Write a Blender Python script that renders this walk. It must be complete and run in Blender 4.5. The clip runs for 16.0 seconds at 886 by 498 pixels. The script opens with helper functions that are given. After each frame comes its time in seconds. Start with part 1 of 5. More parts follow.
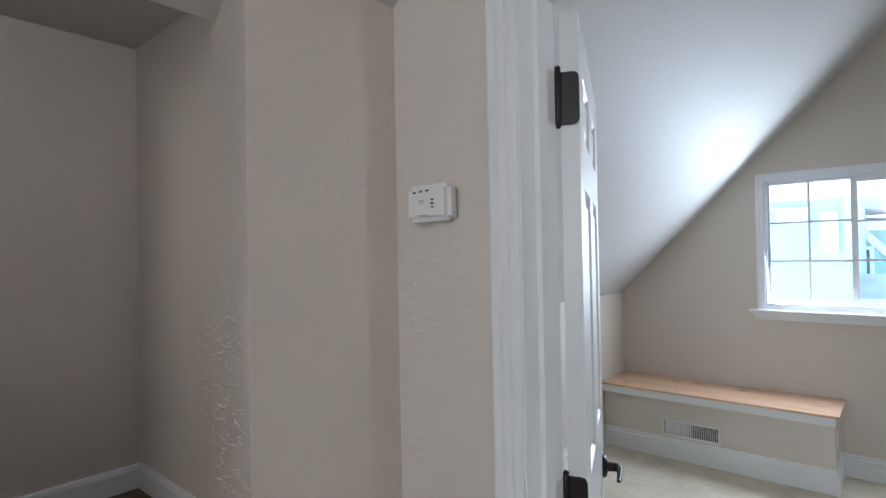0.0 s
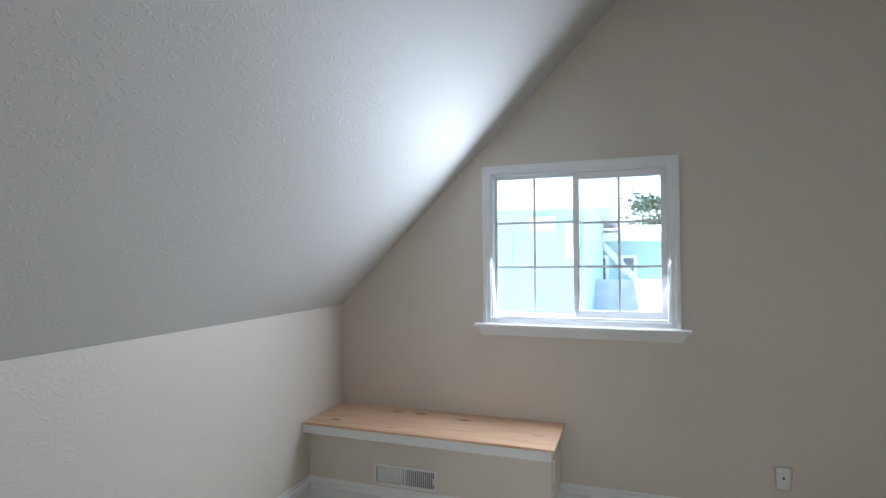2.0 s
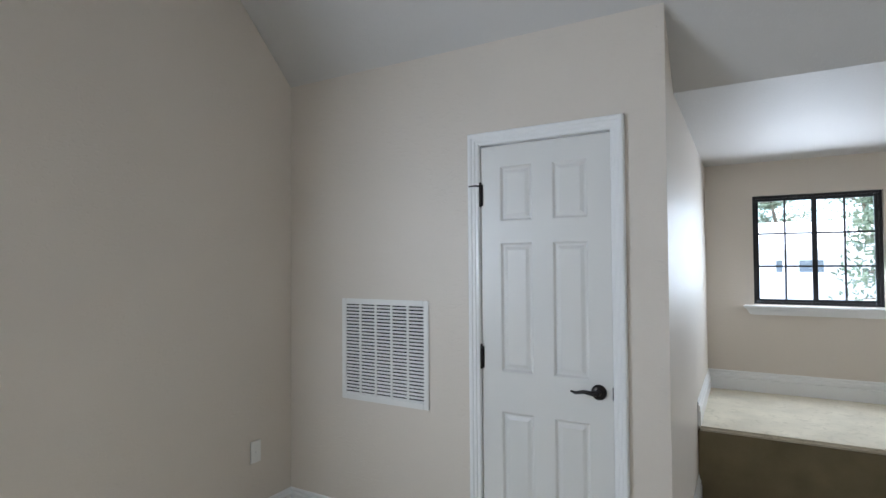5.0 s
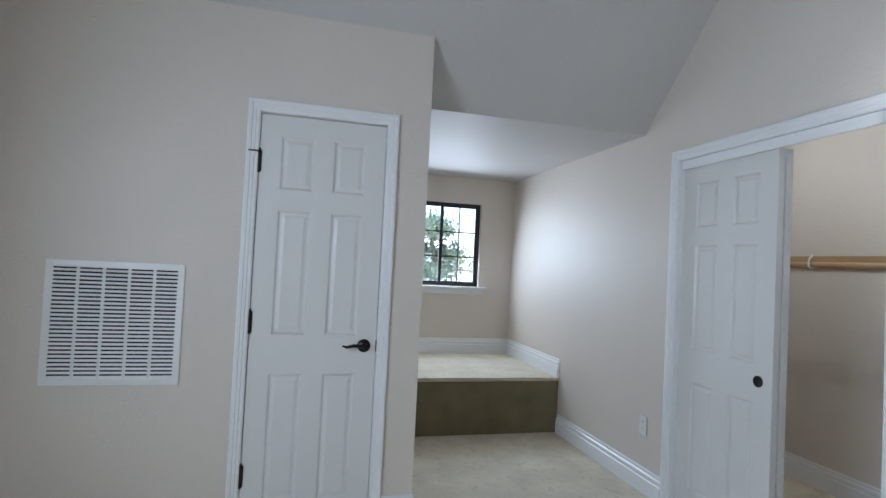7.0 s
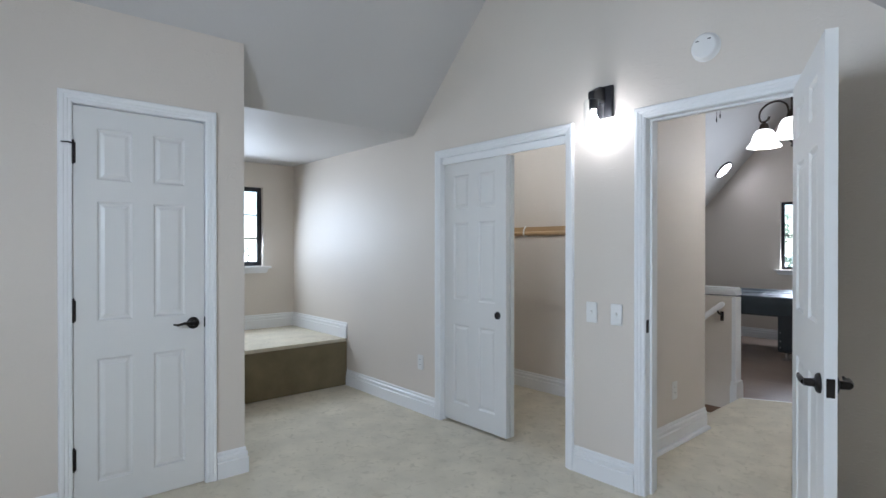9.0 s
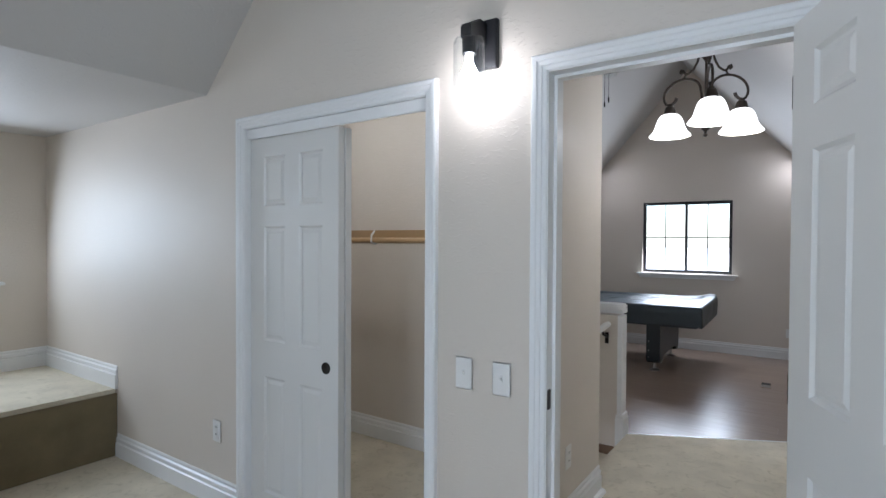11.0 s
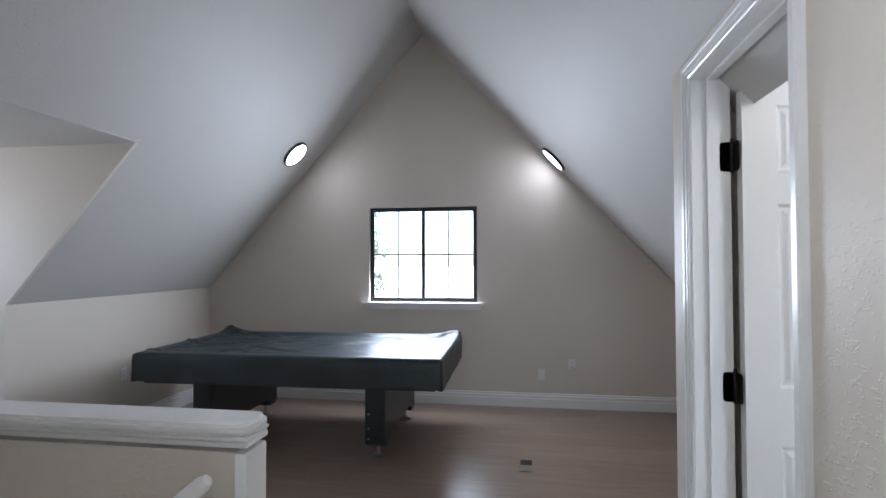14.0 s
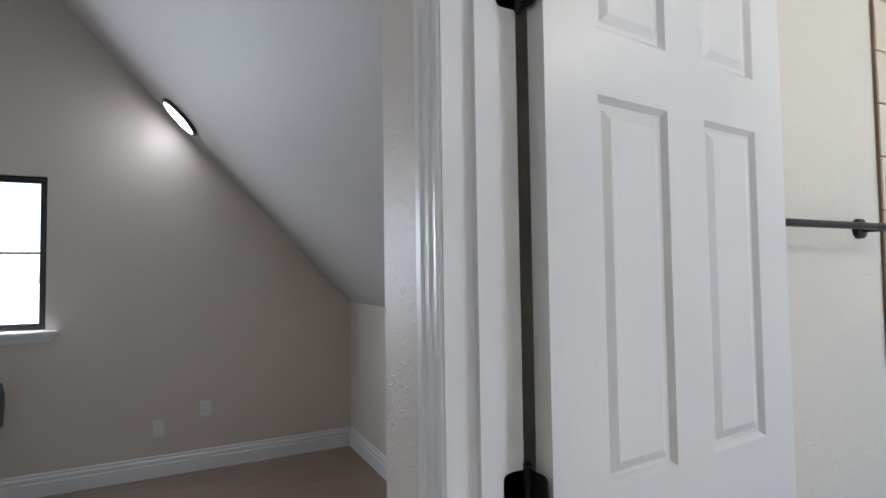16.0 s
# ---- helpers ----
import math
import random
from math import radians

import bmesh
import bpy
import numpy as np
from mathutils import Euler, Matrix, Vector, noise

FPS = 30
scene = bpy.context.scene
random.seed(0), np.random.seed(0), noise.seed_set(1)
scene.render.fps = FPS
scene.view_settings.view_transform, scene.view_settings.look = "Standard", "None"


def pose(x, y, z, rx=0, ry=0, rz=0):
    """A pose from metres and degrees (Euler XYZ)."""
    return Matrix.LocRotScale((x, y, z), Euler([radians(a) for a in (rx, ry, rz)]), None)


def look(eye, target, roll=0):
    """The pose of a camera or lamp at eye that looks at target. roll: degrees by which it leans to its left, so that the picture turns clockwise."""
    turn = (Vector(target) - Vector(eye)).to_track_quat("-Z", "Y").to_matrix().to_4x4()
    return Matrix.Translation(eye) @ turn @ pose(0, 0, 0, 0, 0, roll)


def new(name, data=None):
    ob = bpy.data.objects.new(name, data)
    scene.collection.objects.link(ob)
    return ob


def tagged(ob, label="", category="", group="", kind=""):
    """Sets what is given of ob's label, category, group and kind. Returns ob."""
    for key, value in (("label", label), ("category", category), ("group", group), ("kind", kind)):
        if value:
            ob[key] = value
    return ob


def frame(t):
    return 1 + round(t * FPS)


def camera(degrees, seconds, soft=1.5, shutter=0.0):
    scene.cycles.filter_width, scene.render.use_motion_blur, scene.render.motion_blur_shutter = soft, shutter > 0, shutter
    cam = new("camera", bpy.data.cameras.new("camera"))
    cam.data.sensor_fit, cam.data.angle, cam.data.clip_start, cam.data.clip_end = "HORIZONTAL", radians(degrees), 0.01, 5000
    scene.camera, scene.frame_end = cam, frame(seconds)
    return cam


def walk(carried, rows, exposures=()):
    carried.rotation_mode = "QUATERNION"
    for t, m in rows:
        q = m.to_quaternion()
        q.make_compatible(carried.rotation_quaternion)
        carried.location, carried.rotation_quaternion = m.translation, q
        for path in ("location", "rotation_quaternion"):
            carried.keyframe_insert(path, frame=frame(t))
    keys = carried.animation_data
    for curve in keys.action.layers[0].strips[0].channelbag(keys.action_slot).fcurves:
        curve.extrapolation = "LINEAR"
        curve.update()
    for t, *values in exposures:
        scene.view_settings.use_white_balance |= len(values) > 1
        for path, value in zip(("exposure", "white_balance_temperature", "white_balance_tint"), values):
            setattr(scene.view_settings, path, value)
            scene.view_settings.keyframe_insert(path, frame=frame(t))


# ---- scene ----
cam = camera(79.6, 16.0)
PATH = [
    (0, (0.341, 0.907, 1.547), (1.651, -0.604, 1.569), -1.1),
    (0.5, (0.365, 0.585, 1.529), (1.512, -1.052, 1.565), -1.4),
    (1, (0.258, 0.27, 1.527), (1.297, -1.438, 1.569), -1.6),
    (1.5, (0.248, -0.021, 1.519), (1.133, -1.813, 1.564), -0.9),
    (2, (0.267, -0.307, 1.516), (0.938, -2.19, 1.549), -0.4),
    (2.5, (0.317, -0.651, 1.517), (0.65, -2.623, 1.535), -0.2),
    (3, (0.32, -1.031, 1.554), (0.189, -3.027, 1.536), -0.6),
    (3.5, (0.345, -1.255, 1.529), (-0.32, -3.141, 1.555), -0.6),
    (4, (0.441, -1.321, 1.547), (-0.754, -2.924, 1.591), -0.8),
    (4.5, (0.559, -1.264, 1.522), (-0.988, -2.531, 1.578), -1.1),
    (5, (0.723, -1.234, 1.477), (-1.018, -2.217, 1.527), -0.4),
    (5.2, (0.779, -1.245, 1.466), (-1.022, -2.113, 1.503), -0.0),
    (7.3, (1.165, -2.311, 1.33), (-0.704, -1.602, 1.401), 2.4),
    (7.5, (1.22, -2.443, 1.324), (-0.598, -1.614, 1.4), 1.9),
    (8, (1.43, -2.61, 1.301), (-0.285, -1.583, 1.373), 0.7),
    (8.5, (1.552, -2.702, 1.309), (-0.055, -1.511, 1.352), -0.1),
    (9, (1.545, -2.682, 1.336), (0.036, -1.369, 1.328), -0.0),
    (9.2, (1.515, -2.641, 1.326), (0.041, -1.289, 1.316), 0.2),
    (11.3, (0.745, -1.457, 1.465), (-0.313, 0.24, 1.457), -0.1),
    (11.5, (0.688, -1.3, 1.466), (-0.296, 0.441, 1.471), -0.4),
    (11.8, (0.595, -1.062, 1.493), (-0.196, 0.774, 1.451), -0.2),
    (12, (0.569, -0.896, 1.493), (-0.199, 0.951, 1.49), 0.2),
    (12.5, (0.54, -0.432, 1.45), (-0.044, 1.481, 1.467), -0.3),
    (13, (0.488, 0.011, 1.446), (0.044, 1.961, 1.473), -0.4),
    (13.5, (0.451, 0.521, 1.437), (0.104, 2.49, 1.481), -0.4),
    (14, (0.488, 0.956, 1.441), (0.178, 2.931, 1.484), -0.2),
    (14.5, (0.529, 1.374, 1.46), (0.323, 3.363, 1.497), -0.1),
    (15, (0.58, 1.754, 1.426), (0.633, 3.753, 1.491), -0.1),
    (15.5, (0.668, 2.059, 1.417), (1.097, 4.011, 1.490), -0.1),
    (16, (0.724, 2.259, 1.35), (1.63, 4.04, 1.431), -0.8),
]
walk(cam, [(t, look(e, g, r)) for t, e, g, r in PATH], [(0.0, 2.2, 5650, 10), (0.5, 2.1, 5620, 10), (1.5, 2.0, 5700, 10), (2.5, 2.05, 5850, 10), (3.5, 1.93, 5850, 10), (4.0, 2.02, 5850, 10), (4.6, 2.22, 5800, 10), (5.0, 2.3, 5780, 10), (7.5, 2.12, 5480, 10), (9.0, 2.3, 5580, 10), (11.5, 2.08, 5680, 10), (13.0, 2.25, 5620, 10), (14.0, 2.26, 5530, 10), (15.0, 2.25, 5720, 10), (16.0, 1.90, 5730, 10)])

# ---- world and lights ----
world = bpy.data.worlds.new("sky")
scene.world = world
world.use_nodes = True
wn = world.node_tree
sky = wn.nodes.new("ShaderNodeTexSky")
sky.sky_type, sky.sun_disc = "NISHITA", False
sky.sun_elevation, sky.sun_rotation = radians(75), radians(61)
sky.dust_density, sky.air_density = 1.0, 1.0
wn.links.new(sky.outputs[0], wn.nodes["Background"].inputs[0])
wn.nodes["Background"].inputs[1].default_value = 0.15

sun = new("sun", bpy.data.lights.new("sun", "SUN"))
sun.data.energy, sun.data.angle, sun.data.color = 4.0, radians(0.6), (1.0, 0.95, 0.88)
sun.matrix_world = look((9, 5, 40), (0, 0, 0))


def window_light(loc, target, w, h, watts, colour=(0.86, 0.93, 1.0)):
    d = bpy.data.lights.new("window_skylight", "AREA")
    d.shape, d.size, d.size_y, d.energy, d.color = "RECTANGLE", w, h, watts, colour
    ob = new("window_skylight", d)
    ob.matrix_world = look(loc, target)
    return ob


def bulb(loc, watts, radius=0.03, colour=(1.0, 0.9, 0.8)):
    d = bpy.data.lights.new("bulb_light", "POINT")
    d.energy, d.shadow_soft_size, d.color = watts, radius, colour
    ob = new("bulb_light", d)
    ob.location = loc
    return ob


# ---- plan (metres) ----
YS, YN = -3.60, 6.69            # south gable wall and north gable wall
XK = 2.20                       # bedroom knee wall
XW = -1.61                      # bedroom west wall
YA = -1.50                      # south side of the alcove
XA = -4.12                      # end of the alcove
ZP = 0.45                       # alcove platform
ZD = 2.245                      # alcove ceiling
XH0, XH1 = -0.15, 1.062          # hall walls
XS = 1.15                       # hall's east wall south of the niche
YH = 1.365                       # end of the hall's west wall
YB = 2.40                       # half wall
YE = 3.155                       # end of the hall's east wall
GX0, GX1 = -3.18, 2.08          # game room knee walls
T = 0.12
RX = -0.398                     # bedroom ridge
DX, DZ, DY0, DY1 = -4.30, 2.26, 2.80, 4.22   # dormer in the west slope of the game room
ZG = -0.112                      # game room floor, one low step down


def roof_bed(x):
    return min(3.36 - 0.985 * x, 4.15 + x)


def roof_game(x):
    return 3.945 - (1.105 * (-0.635 - x) if x < -0.635 else 1.05 * (x + 0.635))


window_light((0.59, YS + 0.025, 1.60), (0.59, 0.0, 0.9), 1.05, 0.92, 9.3)
window_light((XA + 0.02, -0.76, 1.55), (0, -0.76, 0.1), 0.75, 0.8, 3.9)
window_light((-0.64, YN - 0.02, 1.51), (-0.64, 0, 0.2), 1.1, 1.0, 12.5, (0.97, 0.98, 1.0))
# lamp in an assumed, unseen dormer window, added to brighten the cheek wall
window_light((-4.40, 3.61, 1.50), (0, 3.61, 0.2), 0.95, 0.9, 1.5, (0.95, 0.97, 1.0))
bulb((-0.14, -0.10, 1.99), 0.15, 0.035, (1.0, 0.94, 0.92))

# ---- materials ----
def mat(name, colour, rough=0.5, metal=0.0, bump=0.0, scale=40.0, vary=0.06, vscale=2.5, spec=0.5, wear=None, detail=4.0, coat=0.0):
    m = bpy.data.materials.new(name)
    m.use_nodes = True
    n, l = m.node_tree.nodes, m.node_tree.links
    b = n["Principled BSDF"]
    b.inputs["Roughness"].default_value = rough
    b.inputs["Metallic"].default_value = metal
    b.inputs["Specular IOR Level"].default_value = spec
    b.inputs["Coat Weight"].default_value = coat
    tc = n.new("ShaderNodeTexCoord")
    big = n.new("ShaderNodeTexNoise")
    big.inputs["Scale"].default_value, big.inputs["Detail"].default_value = vscale, 5
    l.new(tc.outputs["Object"], big.inputs["Vector"])
    fine = n.new("ShaderNodeTexNoise")
    fine.inputs["Scale"].default_value, fine.inputs["Detail"].default_value = scale, detail
    l.new(tc.outputs["Object"], fine.inputs["Vector"])
    mix = n.new("ShaderNodeMix")
    mix.data_type = "RGBA"
    lo = [max(0, c * (1 - vary)) for c in colour]
    hi = [min(1, c * (1 + vary)) for c in colour]
    mix.inputs[6].default_value, mix.inputs[7].default_value = (*lo, 1), (*hi, 1)
    add = n.new("ShaderNodeMath")
    add.operation = "MULTIPLY_ADD"
    l.new(fine.outputs[0], add.inputs[0])
    add.inputs[1].default_value = 0.4
    half = n.new("ShaderNodeMath")
    half.operation = "MULTIPLY_ADD"
    l.new(big.outputs[0], half.inputs[0])
    half.inputs[1].default_value, half.inputs[2].default_value = 1.6, -0.5
    l.new(half.outputs[0], add.inputs[2])
    l.new(add.outputs[0], mix.inputs[0])
    l.new(mix.outputs[2], b.inputs["Base Color"])
    if bump:
        bp = n.new("ShaderNodeBump")
        bp.inputs["Strength"].default_value, bp.inputs["Distance"].default_value = min(1, bump), 0.004
        l.new(fine.outputs[0], bp.inputs["Height"])
        l.new(bp.outputs[0], b.inputs["Normal"])
    return m


def plaster(name, colour, rough, strength):
    """Painted drywall with a knockdown texture."""
    m = mat(name, colour, rough, 0, 0, 60, 0.03, 1.2)
    n, l = m.node_tree.nodes, m.node_tree.links
    b = n["Principled BSDF"]
    tc = n.new("ShaderNodeTexCoord")
    a = n.new("ShaderNodeTexNoise")
    a.inputs["Scale"].default_value, a.inputs["Detail"].default_value, a.inputs["Distortion"].default_value = 42, 3, 0.6
    st = n.new("ShaderNodeMapping")
    st.inputs["Scale"].default_value = (1.0, 1.0, 1.7)
    l.new(tc.outputs["Object"], st.inputs[0])
    l.new(st.outputs[0], a.inputs["Vector"])
    r = n.new("ShaderNodeValToRGB")
    r.color_ramp.elements[0].position, r.color_ramp.elements[1].position = 0.57, 0.63
    l.new(a.outputs[0], r.inputs[0])
    bp = n.new("ShaderNodeBump")
    bp.inputs["Strength"].default_value, bp.inputs["Distance"].default_value = strength, 0.003
    l.new(r.outputs[0], bp.inputs["Height"])
    l.new(bp.outputs[0], b.inputs["Normal"])
    return m


M_WALL = plaster("greige_wall_paint", (0.66, 0.598, 0.522), 0.50, 0.30)
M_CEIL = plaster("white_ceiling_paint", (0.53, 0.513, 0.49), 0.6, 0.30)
M_TRIM = mat("white_trim_paint", (0.80, 0.80, 0.79), 0.28, 0, 0.03, 25, 0.02)
M_DOOR = mat("white_door_paint", (0.70, 0.69, 0.66), 0.36, 0, 0, 90, 0.02)
dn_, dl_ = M_DOOR.node_tree.nodes, M_DOOR.node_tree.links
dtc, dmp, dns, dbp = dn_.new("ShaderNodeTexCoord"), dn_.new("ShaderNodeMapping"), dn_.new("ShaderNodeTexNoise"), dn_.new("ShaderNodeBump")
dmp.inputs["Scale"].default_value = (70, 70, 2.5)
dns.inputs["Scale"].default_value, dns.inputs["Detail"].default_value, dns.inputs["Distortion"].default_value = 2.0, 4, 0.8
dbp.inputs["Strength"].default_value, dbp.inputs["Distance"].default_value = 0.16, 0.002
dl_.new(dtc.outputs["Object"], dmp.inputs[0])
dl_.new(dmp.outputs[0], dns.inputs["Vector"])
dl_.new(dns.outputs[0], dbp.inputs["Height"])
dl_.new(dbp.outputs[0], dn_["Principled BSDF"].inputs["Normal"])
M_CARPET = mat("beige_carpet", (0.66, 0.60, 0.475), 0.95, 0, 0.55, 190, 0.14, 5, 0.1, detail=4)
cn_, cl_ = M_CARPET.node_tree.nodes, M_CARPET.node_tree.links
cb_ = cn_["Principled BSDF"]
ctc, cfl, crp, cmx = cn_.new("ShaderNodeTexCoord"), cn_.new("ShaderNodeTexNoise"), cn_.new("ShaderNodeValToRGB"), cn_.new("ShaderNodeMix")
cfl.inputs["Scale"].default_value, cfl.inputs["Detail"].default_value, cfl.inputs["Distortion"].default_value = 17, 5, 1.2
crp.color_ramp.elements[0].position, crp.color_ramp.elements[1].position = 0.54, 0.72
cmx.data_type = "RGBA"
cl_.new(ctc.outputs["Object"], cfl.inputs["Vector"])
cl_.new(cfl.outputs[0], crp.inputs[0])
cl_.new(crp.outputs[0], cmx.inputs[0])
cl_.new(cb_.inputs["Base Color"].links[0].from_socket, cmx.inputs[6])
cmx.inputs[7].default_value = (0.55, 0.495, 0.38, 1)
cl_.new(cmx.outputs[2], cb_.inputs["Base Color"])
# carpet in a much darker brown, for platform riser and niche floor
M_CARPET_DARK = mat("darker_brown_carpet", (0.22, 0.18, 0.11), 0.95, 0, 1.0, 320, 0.18, 6, 0.1, detail=2)
M_BLACK = mat("black_frame", (0.018, 0.018, 0.020), 0.35, 0, 0.05, 60, 0.2)
M_BRONZE = mat("oil_rubbed_bronze", (0.022, 0.018, 0.016), 0.34, 0.6, 0.08, 120, 0.3)
M_VINYL = mat("white_window_vinyl", (0.80, 0.81, 0.82), 0.35, 0, 0.02, 30, 0.02)
M_PLASTIC = mat("white_plastic", (0.78, 0.77, 0.74), 0.35, 0, 0.02, 60, 0.02)
# flat near-black painted in place of the shade inside vents, slots and sockets
M_HOLE_SHADE = mat("painted_hole_shade", (0.02, 0.02, 0.02), 0.9)
M_STEEL = mat("worn_steel", (0.35, 0.34, 0.33), 0.35, 0.9, 0.1, 80, 0.2)
M_SUB = mat("brown_subfloor", (0.20, 0.12, 0.075), 0.6, 0, 0.2, 20)


# ---- building helpers ----
def box(bm, x0, x1, y0, y1, z0, z1):
    v = [bm.verts.new(p) for p in ((x0, y0, z0), (x1, y0, z0), (x1, y1, z0), (x0, y1, z0), (x0, y0, z1), (x1, y0, z1), (x1, y1, z1), (x0, y1, z1))]
    for f in ((0, 3, 2, 1), (4, 5, 6, 7), (0, 1, 5, 4), (1, 2, 6, 5), (2, 3, 7, 6), (3, 0, 4, 7)):
        bm.faces.new([v[i] for i in f])
    return v


def prism(bm, pts, vec):
    """A flat polygon pushed along vec."""
    a = [bm.verts.new(p) for p in pts]
    b = [bm.verts.new(Vector(p) + Vector(vec)) for p in pts]
    bm.faces.new(a[::-1])
    bm.faces.new(b)
    for i in range(len(a)):
        j = (i + 1) % len(a)
        bm.faces.new((a[i], a[j], b[j], b[i]))


def tube(bm, pts, radius, seg=10, closed=False):
    """A round bar along points; radius may be one number or one per point."""
    pts = [Vector(p) for p in pts]
    n = len(pts)
    rad = radius if isinstance(radius, (list, tuple)) else [radius] * n
    rings, side = [], None
    for i, p in enumerate(pts):
        d = (pts[(i + 1) % n] - pts[i - 1]) if closed else (pts[min(i + 1, n - 1)] - pts[max(i - 1, 0)])
        d.normalize()
        if side is None:
            side = d.orthogonal().normalized()
        side = (side - d * side.dot(d)).normalized()
        up = d.cross(side)
        rings.append([bm.verts.new(p + rad[i] * (math.cos(k * math.tau / seg) * side + math.sin(k * math.tau / seg) * up)) for k in range(seg)])
    for i in range(n if closed else n - 1):
        a, b = rings[i], rings[(i + 1) % n]
        for k in range(seg):
            bm.faces.new((a[k], a[(k + 1) % seg], b[(k + 1) % seg], b[k]))
    if not closed:
        bm.faces.new(rings[0][::-1])
        bm.faces.new(rings[-1])


def lathe(bm, profile, seg=32, m=Matrix()):
    """Turn (radius, z) pairs round z."""
    rings = []
    for r, z in profile:
        if r < 1e-5:
            rings.append([bm.verts.new(m @ Vector((0, 0, z)))])
        else:
            rings.append([bm.verts.new(m @ Vector((r * math.cos(k * math.tau / seg), r * math.sin(k * math.tau / seg), z))) for k in range(seg)])
    for a, b in zip(rings, rings[1:]):
        for k in range(seg):
            q = [a[k % len(a)], a[(k + 1) % len(a)], b[(k + 1) % len(b)], b[k % len(b)]]
            q = list(dict.fromkeys(q))
            if len(q) > 2:
                bm.faces.new(q)


def part(name, bm, material, parent=None, label="", bevel=0.0, smooth=False):
    bmesh.ops.recalc_face_normals(bm, faces=bm.faces)
    if bevel:
        bmesh.ops.bevel(bm, geom=[e for e in bm.edges if len(e.link_faces) == 2 and e.calc_face_angle(0) > 0.6], offset=bevel, segments=2, affect="EDGES", clamp_overlap=True)
    me = bpy.data.meshes.new(name)
    bm.to_mesh(me)
    bm.free()
    if smooth:
        me.polygons.foreach_set("use_smooth", [True] * len(me.polygons))
        me.set_sharp_from_angle(angle=radians(38))
    me.materials.append(material)
    ob = new(name, me)
    if parent:
        ob.parent = parent
    if label:
        ob["label"] = label
    return ob


def thing(name, m, label, category, group="", kind=""):
    ob = new(name)
    ob.empty_display_size = 0.1
    ob.matrix_world = m
    return tagged(ob, label, category, group, kind)


def wall(name, axis, face, thick, u0, u1, top, label, holes=(), bottom=0.0, breaks=(), material=None):
    """A wall across axis ('x' or 'y') at face, thick deep, from u0 to u1, with a top that follows top(u), and holes (u0, u1, z0, z1)."""
    bm = bmesh.new()
    cuts = sorted({u0, u1, *[c for h in holes for c in h[:2]], *breaks})
    cuts = [c for c in cuts if u0 <= c <= u1]
    for a, b in zip(cuts, cuts[1:]):
        spans, lo = [], bottom
        for h in sorted((h for h in holes if h[0] <= a + 1e-6 and h[1] >= b - 1e-6), key=lambda h: h[2]):
            if h[2] > lo + 1e-6:
                spans.append((lo, lo, h[2], h[2]))
            lo = h[3]
        spans.append((lo, lo, top(a + 1e-7), top(b - 1e-7)))
        for za, zb, ta, tb in spans:
            quad = ((a, za), (b, zb), (b, tb), (a, ta))
            if axis == "y":
                prism(bm, [(u, face, z) for u, z in quad], (0, thick, 0))
            else:
                prism(bm, [(face, u, z) for u, z in quad], (thick, 0, 0))
    bmesh.ops.remove_doubles(bm, verts=bm.verts, dist=1e-5)
    ob = part(name, bm, material or M_WALL)
    return tagged(ob, label, "wall", kind="structure")


def slab(name, pts, vec, material, label, category):
    bm = bmesh.new()
    prism(bm, pts, vec)
    return tagged(part(name, bm, material), label, category, kind="structure")


# ---- floors ----
slab("floor_bedroom", [(XA - T, YS - T, 0), (XK + T, YS - T, 0), (XK + T, 0.06, 0), (XA - T, 0.06, 0)], (0, 0, -0.15), M_CARPET, "beige cut-pile carpet floor of the attic bedroom", "floor")
slab("floor_closet", [(-2.6, 0.06, 0), (XH0, 0.06, 0), (XH0, YH, 0), (-2.6, YH, 0)], (0, 0, -0.15), M_CARPET, "beige carpet floor inside the closet", "floor")
slab("floor_hall", [(XH0, 0.06, 0), (2.6, 0.06, 0), (2.6, 3.07, 0), (1.08, 3.07, 0), (-0.27, 2.39, 0), (-0.27, YH, 0), (XH0, YH, 0)], (0, 0, -0.15), M_CARPET, "beige carpet floor of the landing, worn and marked", "floor")
slab("floor_game_room", [(GX0 - T, 2.39, ZG - 0.012), (-0.27, 2.39, ZG - 0.012), (1.08, 3.07, ZG - 0.012), (GX1 + T, 3.07, ZG - 0.012), (GX1 + T, YN + T, ZG - 0.012), (GX0 - T, YN + T, ZG - 0.012)], (0, 0, -0.15), M_SUB, "brown wood plank floor of the game room", "floor")

# ---- walls ----
WS = (0.035, 1.145, 1.105, 2.075)          # bedroom window opening (x0, x1, z0, z1)
WA = (-1.165, -0.355, 1.13, 1.98)            # alcove window (y0, y1, z0, z1)
WG = (-1.245, -0.04, 0.985, 2.03)          # game room window
D1 = (-2.345, -1.72, 0.0, 2.045)           # small closet door in the west wall (y0, y1)
DC = (-1.559, -0.397, 0.0, 2.02)            # sliding closet opening (x0, x1)
DE = (0.111, 0.842, 0.0, 2.025)             # entry door opening
DB = (2.205, 2.918, 0.0, 2.075)               # bathroom door opening (y0, y1)
DN = (0.459, 0.797, 0.0, 2.30)              # open niche in the hall's east wall

